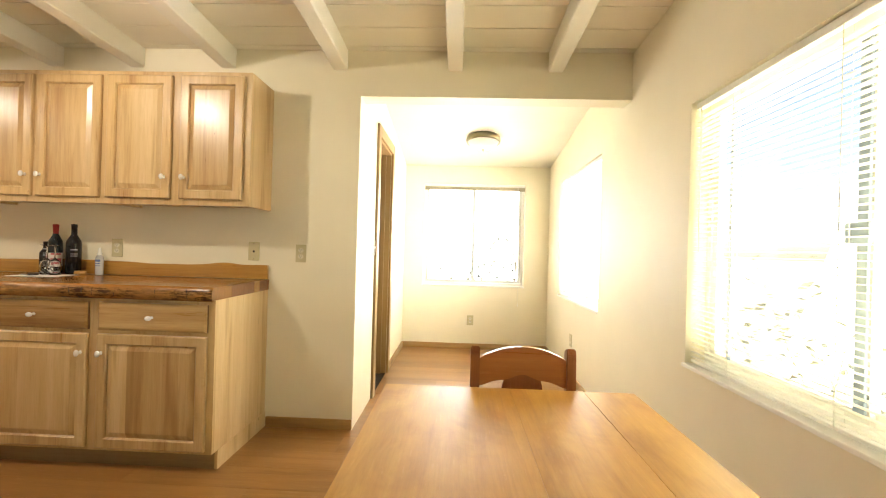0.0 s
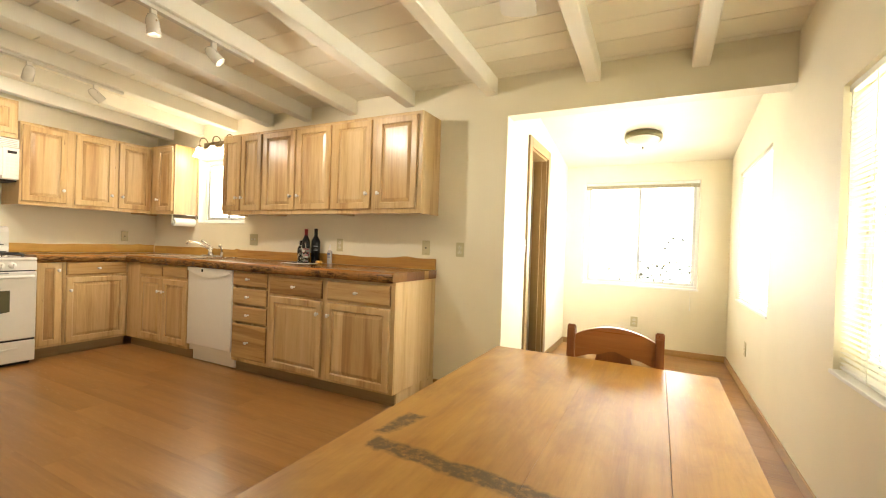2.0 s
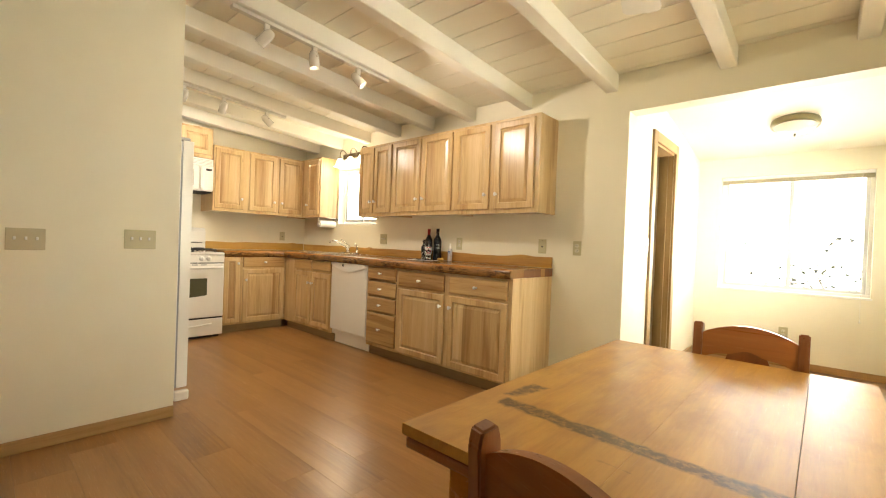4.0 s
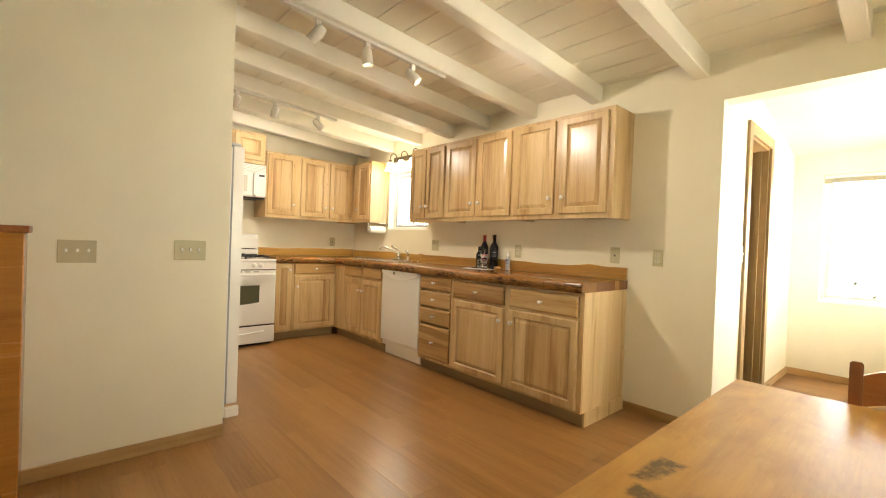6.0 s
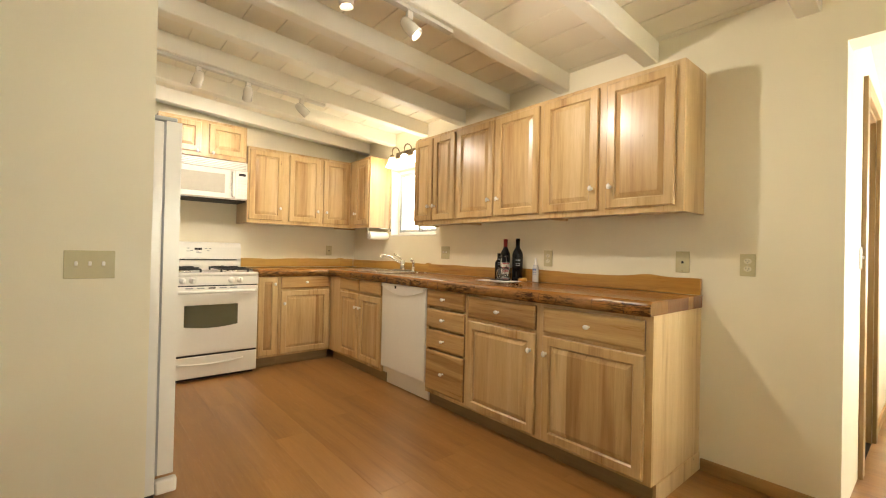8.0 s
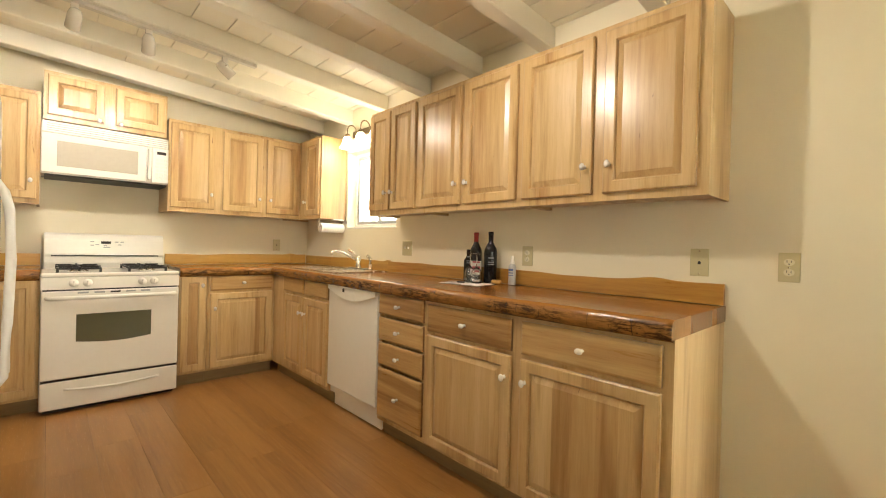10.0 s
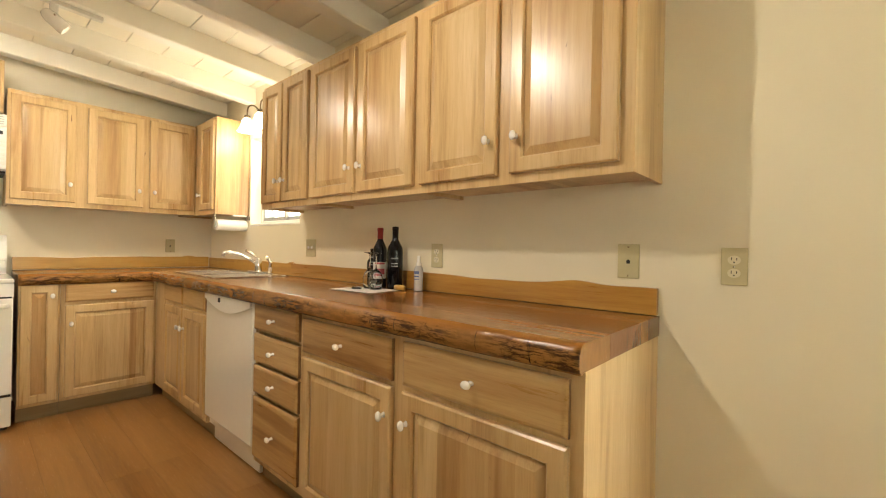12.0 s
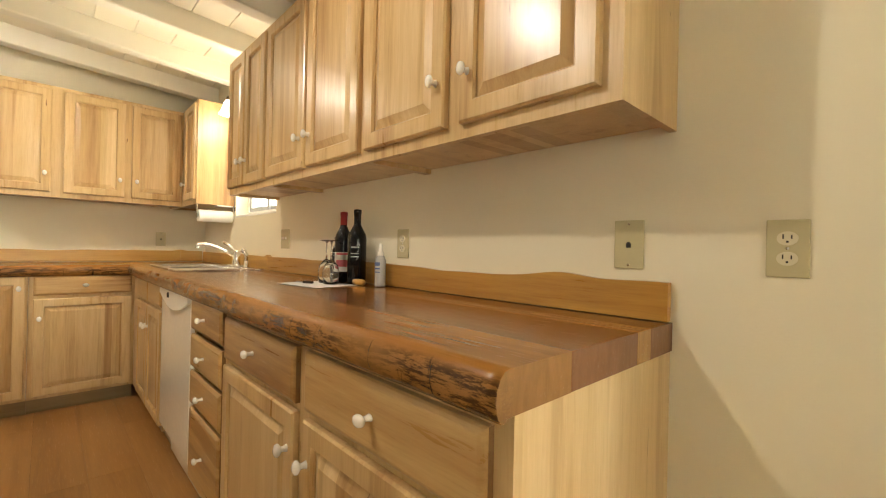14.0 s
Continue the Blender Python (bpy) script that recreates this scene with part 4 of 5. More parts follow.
t = thing("roller_shade", pose(ENDWIN[0], ALC + 0.04, ENDWIN[3] - 0.075), "raised white blind stack at the top of the alcove window", "blind")
part("headrail", box(0.004, ENDWIN[1] - ENDWIN[0] - 0.004, -0.016, 0.016, 0.045, 0.073, bev=0.003), M_VINYL, t)
for i in range(9):
    part("slat", box(0.006, ENDWIN[1] - ENDWIN[0] - 0.006, -0.013, 0.013, 0.002 + i * 0.0045, 0.0045 + i * 0.0045), M_IVORY_DK, t)
bm = bmesh.new()
tube(bm, [(1.10, -0.05, 0.03), (1.115, -0.06, -0.6), (1.12, -0.06, -1.32)], 0.0015, 5)
lathe(bm, [(0, 0), (0.007, 0), (0.004, 0.03), (0, 0.03)], 10, Matrix.Translation((1.12, -0.06, -1.345)))
part("pull_cord", bm, M_VINYL, t, "white pull cord with a tassel")

# ---- alcove doorway ----
t = thing("door_frame", pose(-0.555, 0, 0), "knotty pine door casing round a dark closet doorway", "door frame", kind="structure")
for a, b in ((3.21, 3.295), (3.895, 3.98)):
    part("casing", box(0.0, 0.02, a, b, 0.0, 2.105, bev=0.003), M_TRIMZ, t)
part("head_casing", box(0.0, 0.02, 3.295, 3.895, 2.02, 2.105, bev=0.003), M_TRIMY, t)
for a, b in ((3.29, 3.31), (3.88, 3.90)):
    part("jamb", box(-0.125, -0.001, a, b, 0.0, 2.024), M_TRIMZ, t)
part("head_jamb", box(-0.125, -0.001, 3.31, 3.88, 2.004, 2.024), M_TRIMY, t)
part("door_stop", box(-0.08, -0.045, 3.865, 3.88, 0.0, 2.004), M_TRIMZ, t)
t = thing("closet_door", pose(-0.66, 3.33, 0.01), "knotty pine closet door standing open into the dark closet", "door")
part("leaf", box(-0.60, 0.0, 0.0, 0.035, 0.0, 1.985, bev=0.003), M_TRIMZ, t)

# ---- switch and outlet plates ----
def plate(m, w, h, kind, label, material=None):
    """A wall plate in the x-z plane of m, facing -y."""
    t = thing("wall_plate", m, label, "outlet" if kind == "outlet" else "switch", "wall plates")
    p = part("cover", box(-w / 2, w / 2, -0.006, 0.0, -h / 2, h / 2, bev=0.0025), material or M_IVORY, t)
    if kind == "outlet":
        for z in (-0.0195, 0.0195):
            bm = bmesh.new()
            prism(bm, [(0.0165 * math.cos(a) * 1.0, 0.0135 * math.sin(a) + z) for a in [2 * math.pi * i / 20 for i in range(20)]], -0.0085, -0.004)
            f = part("receptacle", bm, M_IVORY2, p, "light ivory receptacle face")
            for x, hh in ((-0.0065, 0.008), (0.0065, 0.0065)):
                part("slot", box(x - 0.0011, x + 0.0011, -0.0092, -0.007, z - 0.001, z + hh), M_BLACK, f)
            part("ground_hole", box(-0.002, 0.002, -0.0092, -0.007, z - 0.0085, z - 0.0045, bev=0.0008), M_BLACK, f)
        part("screw", lathe(bmesh.new(), [(0.003, 0), (0.003, 0.001), (0, 0.0014)], 10, Matrix.Translation((0, -0.006, 0)) @ Matrix.Rotation(radians(90), 4, "X")), M_STEEL, p)
    elif kind == "phone":
        bm = bmesh.new()
        prism(bm, [(-0.006, -0.008), (0.006, -0.008), (0.006, 0.003), (0.003, 0.003), (0.003, 0.006), (-0.003, 0.006), (-0.003, 0.003), (-0.006, 0.003)], -0.0068, -0.004)
        part("jack", bm, M_BLACK, p, "dark phone jack opening")
        for z in (-h * 0.42, h * 0.42):
            part("screw", lathe(bmesh.new(), [(0.003, 0), (0.003, 0.001), (0, 0.0014)], 10, Matrix.Translation((0, -0.006, z)) @ Matrix.Rotation(radians(90), 4, "X")), M_STEEL, p)
    else:
        n = int(kind)
        for i in range(n):
            x = (i - (n - 1) / 2) * 0.040
            part("toggle", box(x - 0.005, x + 0.005, -0.016, -0.004, -0.004, 0.012, bev=0.002), M_WHITE, p, "white toggle")
            part("toggle_slot", box(x - 0.0065, x + 0.0065, -0.0068, -0.004, -0.0125, 0.0125), M_IVORY_DK, p)
    return t


plate(pose(-1.212, NORTH, 1.108), 0.072, 0.118, "phone", "ivory phone jack plate on the kitchen wall")
plate(pose(-0.909, NORTH, 1.102), 0.067, 0.112, "outlet", "ivory duplex outlet plate on the kitchen wall")
plate(pose(-2.108, NORTH, 1.105), 0.072, 0.115, "outlet", "ivory outlet plate above the wood backsplash")
plate(pose(-3.245, NORTH, 1.128), 0.118, 0.115, "2", "ivory double switch plate above the backsplash")
plate(pose(WEST, 2.32, 1.12, 0, 0, 90), 0.072, 0.115, "phone", "ivory jack plate beside the corner")
plate(pose(PART, 0.128, 1.055, 0, 0, 90), 0.150, 0.106, "3", "ivory triple switch plate on the partition wall", M_IVORY)
plate(pose(PART, -0.334, 1.041, 0, 0, 90), 0.141, 0.106, "3", "yellowed ivory triple switch plate on the partition wall", M_IVORY_DK)
plate(pose(0.243, ALC, 0.335), 0.075, 0.115, "outlet", "ivory outlet plate low on the alcove wall")
plate(pose(EAST, 3.9, 0.36, 0, 0, -90), 0.075, 0.115, "outlet", "ivory outlet plate under the alcove window")
plate(pose(-0.555, 3.18, 1.15, 0, 0, 90), 0.072, 0.115, "1", "white switch plate beside the closet doorway", M_WHITE)

# ---- track lights ----
def track(x, y0, y1, heads, label, cone):
    zc = lambda yy: ceil_z(yy) - 0.1235
    t = thing("track_light", pose(x, y0, zc(y0)), label, "track light", "track lights")
    drop = zc(y1) - zc(y0)
    bm = bmesh.new()
    L = y1 - y0
    vs = [bm.verts.new((xx, yy, (drop * yy / L) + zz)) for yy in (0, L) for xx, zz in ((-0.018, -0.02), (0.018, -0.02), (0.018, 0), (-0.018, 0))]
    for f in ((0, 1, 2, 3), (7, 6, 5, 4), (0, 4, 5, 1), (1, 5, 6, 2), (2, 6, 7, 3), (3, 7, 4, 0)):
        bm.faces.new([vs[i] for i in f])
    part("rail", bm, M_RAIL, t)
    for yy, aim, watts in heads:
        ly = yy - y0
        lz = drop * ly / L - 0.02
        d = Vector(aim).normalized()
        h = part("stem", box(-0.012, 0.012, ly - 0.016, ly + 0.016, lz - 0.05, lz, bev=0.003), M_WHITE, t)
        piv = Vector((0, ly, lz - 0.075))
        rot = d.to_track_quat("Z", "Y").to_matrix().to_4x4()
        mm = Matrix.Translation(piv - d * 0.045) @ rot
        can = part("lamp_can", lathe(bmesh.new(), [(0.0, -0.005), (0.018, -0.004), (0.026, 0.008), (0.032, 0.03), (0.034, 0.105), (0.031, 0.105), (0.029, 0.085), (0.0, 0.084)], 24, mm), M_WHITE, t, "white cylinder lamp head")
        bm = bmesh.new()
        for s in (-1, 1):
            tube(bm, [(s * 0.012, ly, lz - 0.045), (s * 0.034, ly, lz - 0.065)], 0.004, 6)
        part("yoke", bm, M_CHROME, h)
        part("bulb", lathe(bmesh.new(), [(0.0, 0.084), (0.024, 0.0845), (0.018, 0.090), (0.0, 0.092)], 20, mm), M_SPOT, can, "glowing bulb")
        sp = new("spot_lamp", bpy.data.lights.new("spot_lamp", "SPOT"))
        sp.data.energy, sp.data.color, sp.data.spot_size, sp.data.spot_blend, sp.data.shadow_soft_size = watts, WARM, radians(cone), 0.4, 0.032
        w = Vector((x, y0, zc(y0))) + piv + d * 0.07
        sp.matrix_world = look(w, w + d)
    return t


track(-2.01, 0.45, 1.60, [(0.655, (-0.5, -0.5, -0.75), 1.0), (0.975, (0.03, 0.12, -1), 4.5), (1.325, (0.5, 0.5, -0.75), 20.0)], "white track light with three heads under a ceiling beam", 158)
track(-3.60, 0.44, 1.60, [(0.68, (-0.76, -0.1, -0.64), 14.0), (1.003, (-0.74, 0.1, -0.66), 12.0), (1.407, (0.05, 0.78, -0.62), 10.0)], "white track light with three heads near the range", 122)

# ---- wall lamp over the sink window ----
t = thing("wall_lamp", pose(-3.80, NORTH, 2.155), "bronze wall lamp with three frosted bell shades, lit", "wall lamp")
part("back_plate", box(-0.28, 0.28, -0.02, 0.0, -0.03, 0.03, bev=0.006), M_BRONZE, t)
for x in (-0.22, 0.0, 0.22):
    bm = bmesh.new()
    tube(bm, [(x, -0.015, 0.0)] + [(x, -0.06 - 0.045 * math.cos(radians(a)), 0.02 + 0.05 * math.sin(radians(a))) for a in range(150, -1, -25)][::1] + [(x, -0.105, -0.02)], 0.006, 8)
    arm = part("arm", bm, M_BRONZE, t, "curved bronze arm")
    part("socket", lathe(bmesh.new(), [(0, -0.015), (0.02, -0.02), (0.024, -0.045), (0, -0.046)], 16, Matrix.Translation((x, -0.105, 0))), M_BRONZE, arm)
    part("shade", lathe(bmesh.new(), [(0.022, -0.042), (0.034, -0.06), (0.042, -0.09), (0.052, -0.12), (0.068, -0.145), (0.066, -0.145), (0.050, -0.119), (0.040, -0.089), (0.032, -0.06), (0.020, -0.043)], 24, Matrix.Translation((x, -0.105, 0))), M_BULB, arm, "frosted glass bell shade")
for x in (-4.02, -3.58):
    lp = new("bulb_lamp", bpy.data.lights.new("bulb_lamp", "POINT"))
    lp.data.energy, lp.data.color, lp.data.shadow_soft_size = 1.4, (1.0, 0.92, 0.80), 0.10
    lp.location = (x, NORTH - 0.105, 1.975)

# ---- alcove ceiling lamp ----
t = thing("ceiling_lamp", pose(0.30, 4.17, alc_z(4.17) - 0.012) @ pose(0, 0, 0, -8, 0, 0), "flush ceiling lamp with brass ring and frosted bowl", "ceiling lamp")
part("ring", lathe(bmesh.new(), [(0.0, 0.012), (0.165, 0.012), (0.170, -0.01), (0.166, -0.035), (0.150, -0.042), (0.148, -0.03), (0.0, -0.03)], 32), M_BRASS, t, "brass ring")
part("bowl", lathe(bmesh.new(), [(0.150, -0.036), (0.135, -0.06), (0.10, -0.085), (0.05, -0.10), (0.0, -0.104)], 32), M_WHITE, t, "frosted glass bowl")
part("finial", lathe(bmesh.new(), [(0.0, -0.102), (0.010, -0.104), (0.007, -0.114), (0.009, -0.122), (0.0, -0.13)], 14), M_BRASS, t)

# ---- ceiling fan ----
FX, FY = 0.013, 0.908
t = thing("ceiling_fan", pose(FX, FY, 0), "white ceiling fan hanging over the dining table", "ceiling fan")
zt = ceil_z(FY)
part("canopy", lathe(bmesh.new(), [(0.0, zt - 0.12), (0.065, zt - 0.122), (0.055, zt - 0.17), (0.0, zt - 0.175)], 24), M_WHITE, t)
part("downrod", lathe(bmesh.new(), [(0, zt - 0.17), (0.013, zt - 0.17), (0.013, 2.26), (0, 2.26)], 14), M_WHITE, t)
part("motor_housing", lathe(bmesh.new(), [(0, 2.27), (0.06, 2.265), (0.105, 2.24), (0.11, 2.18), (0.085, 2.14), (0.05, 2.12), (0.0, 2.115)], 28), M_WHITE, t)
for k in range(4):
    a = 103.0 + 90 * k
    m = pose(0, 0, 2.165, 0, 0, a)
    bm = bmesh.new()
    out = [(0.20, -0.056), (0.50, -0.077), (0.575, -0.078), (0.595, -0.066), (0.603, -0.035), (0.603, 0.035), (0.595, 0.066), (0.575, 0.078), (0.50, 0.077), (0.20, 0.056)]
    va = [bm.verts.new(m @ Vector((x, y, 0.10 * y))) for x, y in out]
    vb = [bm.verts.new(m @ Vector((x, y, 0.10 * y + 0.007))) for x, y in out]
    bm.faces.new(va)
    bm.faces.new(list(reversed(vb)))
    for i in range(len(va)):
        j = (i + 1) % len(va)
        bm.faces.new((va[i], vb[i], vb[j], va[j]))
    bl = part("blade", bm, M_WHITE, t, "white fan blade")
    bm = bmesh.new()
    bx(bm, 0.09, 0.24, -0.02, 0.02, 0.004, 0.012, bev=0.002)
    bmesh.ops.transform(bm, matrix=m, verts=bm.verts)
    part("blade_iron", bm, M_WHITE, bl)

# ---- paper towel ----
t = thing("paper_towel_holder", pose(-4.245, 2.41, UZ0 + 0.012), "white paper towel roll hung under the corner cabinet", "paper towel")
part("roll", lathe(bmesh.new(), [(0.018, 0.0), (0.042, 0.0), (0.044, 0.004), (0.044, 0.226), (0.042, 0.23), (0.018, 0.23)], 28, Matrix.Translation((0, 0.01, -0.082)) @ Matrix.Rotation(radians(-90), 4, "X")), M_PAPER, t, "white paper roll")
for y in (-0.002, 0.242):
    part("bracket", box(-0.012, 0.012, y, y + 0.006, -0.10, 0.0, bev=0.001), M_STEEL, t)

t = thing("under_cabinet_lamp", pose(-4.225, 2.44, UZ0 + 0.012), "slim white lamp under the corner cabinet", "lamp")
part("housing", box(-0.03, 0.03, 0.09, 0.20, -0.010, 0.0, bev=0.003), M_VINYL, t)
t = thing("wall_hook", pose(-4.182, NORTH, 1.355), "small black hook beside the sink window", "hook")
part("plate", box(-0.006, 0.006, -0.006, 0.0, -0.016, 0.016, bev=0.002), M_BLACK, t)

# ---- things on the counter ----
def bottle(x, y, h, r, foil, label, lab):
    t = thing("wine_bottle", pose(x, y, CZ1 + 0.0015), label, "bottle", "wine bottles")
    s = h / 0.31
    part("glass_body", lathe(bmesh.new(), [(0, 0.004), (r * 0.9, 0.0), (r, 0.008), (r, 0.185 * s), (r * 0.93, 0.205 * s), (r * 0.62, 0.228 * s), (0.0155, 0.245 * s), (0.0145, 0.255 * s), (0.0140, 0.298 * s), (0, 0.299 * s)], 28), M_BOTTLE, t)
    part("foil_cap", lathe(bmesh.new(), [(0.0150, 0.250 * s), (0.0152, 0.293 * s), (0.0165, 0.294 * s), (0.0165, 0.307 * s), (0.012, 0.31 * s), (0, 0.31 * s)], 20), foil, t, "foil neck capsule")
    bm = bmesh.new()
    n = 14
    va, vb = [], []
    for i in range(n + 1):
        a = radians(-95 + 130 * i / n - 10)
        va.append(bm.verts.new((r * 1.012 * math.cos(a), r * 1.012 * math.sin(a), 0.045)))
        vb.append(bm.verts.new((r * 1.012 * math.cos(a), r * 1.012 * math.sin(a), 0.13)))
    for i in range(n):
        bm.faces.new((va[i], va[i + 1], vb[i + 1], vb[i])).smooth = True
    if lab:
        lb = part("label", bm, M_LABELW, t, "printed paper label")
        for z, hh in ((0.118, 0.010), (0.066, 0.030)):
            bm = bmesh.new()
            va, vb = [], []
            for i in range(8):
                a = radians(-80 + 80 * i / 7)
                va.append(bm.verts.new((r * 1.02 * math.cos(a), r * 1.02 * math.sin(a), z)))
                vb.append(bm.verts.new((r * 1.02 * math.cos(a), r * 1.02 * math.sin(a), z + hh)))
            for i in range(7):
                bm.faces.new((va[i], va[i + 1], vb[i + 1], vb[i]))
            part("print_block", bm, lab, lb)
    else:
        bm.free()
        for z, hh in ((0.150, 0.006), (0.125, 0.004), (0.112, 0.004)):
            bm = bmesh.new()
            va, vb = [], []
            for i in range(6):
                a = radians(-70 + 50 * i / 5)
                va.append(bm.verts.new((r * 1.012 * math.cos(a), r * 1.012 * math.sin(a), z)))
                vb.append(bm.verts.new((r * 1.012 * math.cos(a), r * 1.012 * math.sin(a), z + hh)))
            for i in range(5):
                bm.faces.new((va[i], va[i + 1], vb[i + 1], vb[i]))
            part("print_line", bm, M_LABELG, t)
    return t


bottle(-2.325, 2.575, 0.313, 0.0395, M_BOTTLE, "black wine bottle standing on the wood counter", None)
bottle(-2.455, 2.585, 0.310, 0.0370, M_RED, "dark wine bottle with red foil and pink label", M_LABELP)
bottle(-2.53, 2.60, 0.20, 0.033, M_BOTTLE, "short dark bottle behind the wine glasses", None)


def wine_glass(x, y):
    t = thing("wine_glass", pose(x, y, CZ1 + 0.0035), "clear wine glass standing upside down on paper", "glass", "wine glasses")
    part("bowl", lathe(bmesh.new(), [(0.0, 0.090), (0.012, 0.088), (0.0255, 0.074), (0.0325, 0.05), (0.0325, 0.03), (0.0275, 0.0), (0.0287, 0.0), (0.034, 0.03), (0.034, 0.05), (0.027, 0.076), (0.012, 0.094), (0.004, 0.10), (0.0032, 0.12), (0.0032, 0.165), (0.006, 0.172), (0.031, 0.177), (0.031, 0.1785), (0.0, 0.179)], 28), M_CLEAR, t)


wine_glass(-2.40, 2.475)
wine_glass(-2.335, 2.462)
t = thing("paper_sheet", pose(-2.37, 2.43, CZ1 + 0.001) @ pose(0, 0, 0, 0, 0, 8), "white sheet of paper under the bottles and glasses", "paper")
bm = bmesh.new()
nx, ny = 10, 8
g = [[bm.verts.new((-0.14 + 0.28 * i / nx, -0.11 + 0.20 * j / ny, 0.0008 + 0.0006 * noise.noise((i * 0.7, j * 0.6, 2)))) for j in range(ny + 1)] for i in range(nx + 1)]
for i in range(nx):
    for j in range(ny):
        bm.faces.new((g[i][j], g[i + 1][j], g[i + 1][j + 1], g[i][j + 1]))
part("sheet", bm, M_PAPER, t)
t = thing("corkscrew", pose(-2.42, 2.385, CZ1 + 0.008) @ pose(0, 0, 0, 0, 0, 20), "black folding corkscrew lying on the paper", "corkscrew")
part("handle", box(0, 0.05, -0.007, 0.007, -0.004, 0.006, bev=0.003), M_BLACK, t)
part("lever", box(-0.04, 0.01, -0.004, 0.004, -0.003, 0.003, bev=0.001), M_STEEL, t)
t = thing("cork", pose(-2.24, 2.535, CZ1 + 0.0145), "tan wooden stopper lying beside the bottle", "stopper")
part("body", lathe(bmesh.new(), [(0, -0.035), (0.011, -0.034), (0.013, -0.01), (0.012, 0.03), (0, 0.034)], 16, Matrix.Rotation(radians(90), 4, "Y")), M_SPLASH, t)
t = thing("spray_bottle", pose(-2.165, 2.585, CZ1 + 0.0015), "clear plastic spray bottle with a white cap", "spray bottle")
part("body", lathe(bmesh.new(), [(0, 0.002), (0.021, 0.0), (0.022, 0.006), (0.022, 0.10), (0.018, 0.115), (0.012, 0.122), (0.012, 0.128), (0, 0.128)], 22), M_PLASTIC, t)
part("cap", lathe(bmesh.new(), [(0.013, 0.122), (0.0135, 0.135), (0.009, 0.14), (0.008, 0.165), (0.006, 0.17), (0, 0.17)], 18), M_WHITE, t, "white pump cap")
part("liquid", lathe(bmesh.new(), [(0, 0.004), (0.0195, 0.004), (0.0195, 0.075), (0, 0.075)], 20), M_PLASTIC, t)
for z, hh in ((0.082, 0.014), (0.068, 0.006), (0.055, 0.004)):
    bm = bmesh.new()
    va, vb = [], []
    for i in range(8):
        a = radians(-130 + 90 * i / 7)
        va.append(bm.verts.new((0.0225 * math.cos(a), 0.0225 * math.sin(a), z)))
        vb.append(bm.verts.new((0.0225 * math.cos(a), 0.0225 * math.sin(a), z + hh)))
    for i in range(7):
        bm.faces.new((va[i], va[i + 1], vb[i + 1], vb[i]))
    part("print_band", bm, M_LABEL, t)

# ---- dining table ----
TX0, TX1, TY0, TY1, TZ = -0.138, 0.665, 0.126, 1.395, 0.705


def table_material():
    m = wood("table_wood_marked", (0.60, 0.335, 0.082), (0.51, 0.262, 0.058), (0.355, 0.16, 0.032), "Y", 0.0, 0.36, 0.2, coat=0.16, spec=0.4, shift=0.0)
    n, l = m.node_tree.nodes, m.node_tree.links
    b = n["Principled BSDF"]
    src = b.inputs["Base Color"].links[0].from_socket
    tc = n.new("ShaderNodeTexCoord")
    wob = noise_tex(n, l, tc.outputs["Object"], 16.0, 5, 0.65)
    wob2 = noise_tex(n, l, tc.outputs["Object"], 60.0, 4, 0.7)
    sep = n.new("ShaderNodeSeparateXYZ")
    l.new(tc.outputs["Object"], sep.inputs[0])
    X, Y = sep.outputs["X"], sep.outputs["Y"]

    def band(s, c, half):
        d = math_node(n, l, "ABSOLUTE", math_node(n, l, "SUBTRACT", s, c))
        d = math_node(n, l, "ADD", d, math_node(n, l, "MULTIPLY", math_node(n, l, "SUBTRACT", wob, 0.5), 0.045))
        return math_node(n, l, "MULTIPLY", math_node(n, l, "SUBTRACT", half, d), 90.0, True)

    # worn scorch line across the top, with a hooked end
    tilt = math_node(n, l, "ADD", Y, math_node(n, l, "MULTIPLY", X, 0.07))
    line = math_node(n, l, "MULTIPLY", band(tilt, 0.283, 0.030), band(X, 0.36, 0.295))
    hook = math_node(n, l, "MULTIPLY", band(Y, 0.385, 0.07), band(math_node(n, l, "SUBTRACT", X, math_node(n, l, "MULTIPLY", Y, 0.15)), 0.016, 0.026))
    nick = math_node(n, l, "MULTIPLY", band(tilt, 0.18, 0.004), band(X, 0.40, 0.035))
    mk = math_node(n, l, "ADD", math_node(n, l, "ADD", line, hook, True), nick, True)
    worn = ramp(n, l, wob2, [(0.30, (0.3, 0.3, 0.3)), (0.55, (1, 1, 1))])
    mk = math_node(n, l, "MULTIPLY", mk, worn)
    # rubbed patches and pale scratches
    patch = noise_tex(n, l, coords(n, l, (1.0, 0.45, 1.0)), 7.0, 5, 0.62, 0.8)
    src = mixc(n, l, src, ramp(n, l, patch, [(0.34, (0.80, 0.74, 0.68)), (0.52, (1, 1, 1)), (0.72, (1.12, 1.13, 1.16))]), 0.9, "MULTIPLY")
    rub = noise_tex(n, l, coords(n, l, (1.0, 0.22, 1.0)), 46.0, 5, 0.7, 1.5)
    src = mixc(n, l, src, (0.62, 0.36, 0.12), ramp(n, l, rub, [(0.66, (0, 0, 0)), (0.74, (0.5, 0.5, 0.5))]))
    col = mixc(n, l, src, (0.075, 0.046, 0.020), math_node(n, l, "MULTIPLY", mk, 0.85))
    l.new(col, b.inputs["Base Color"])
    return m


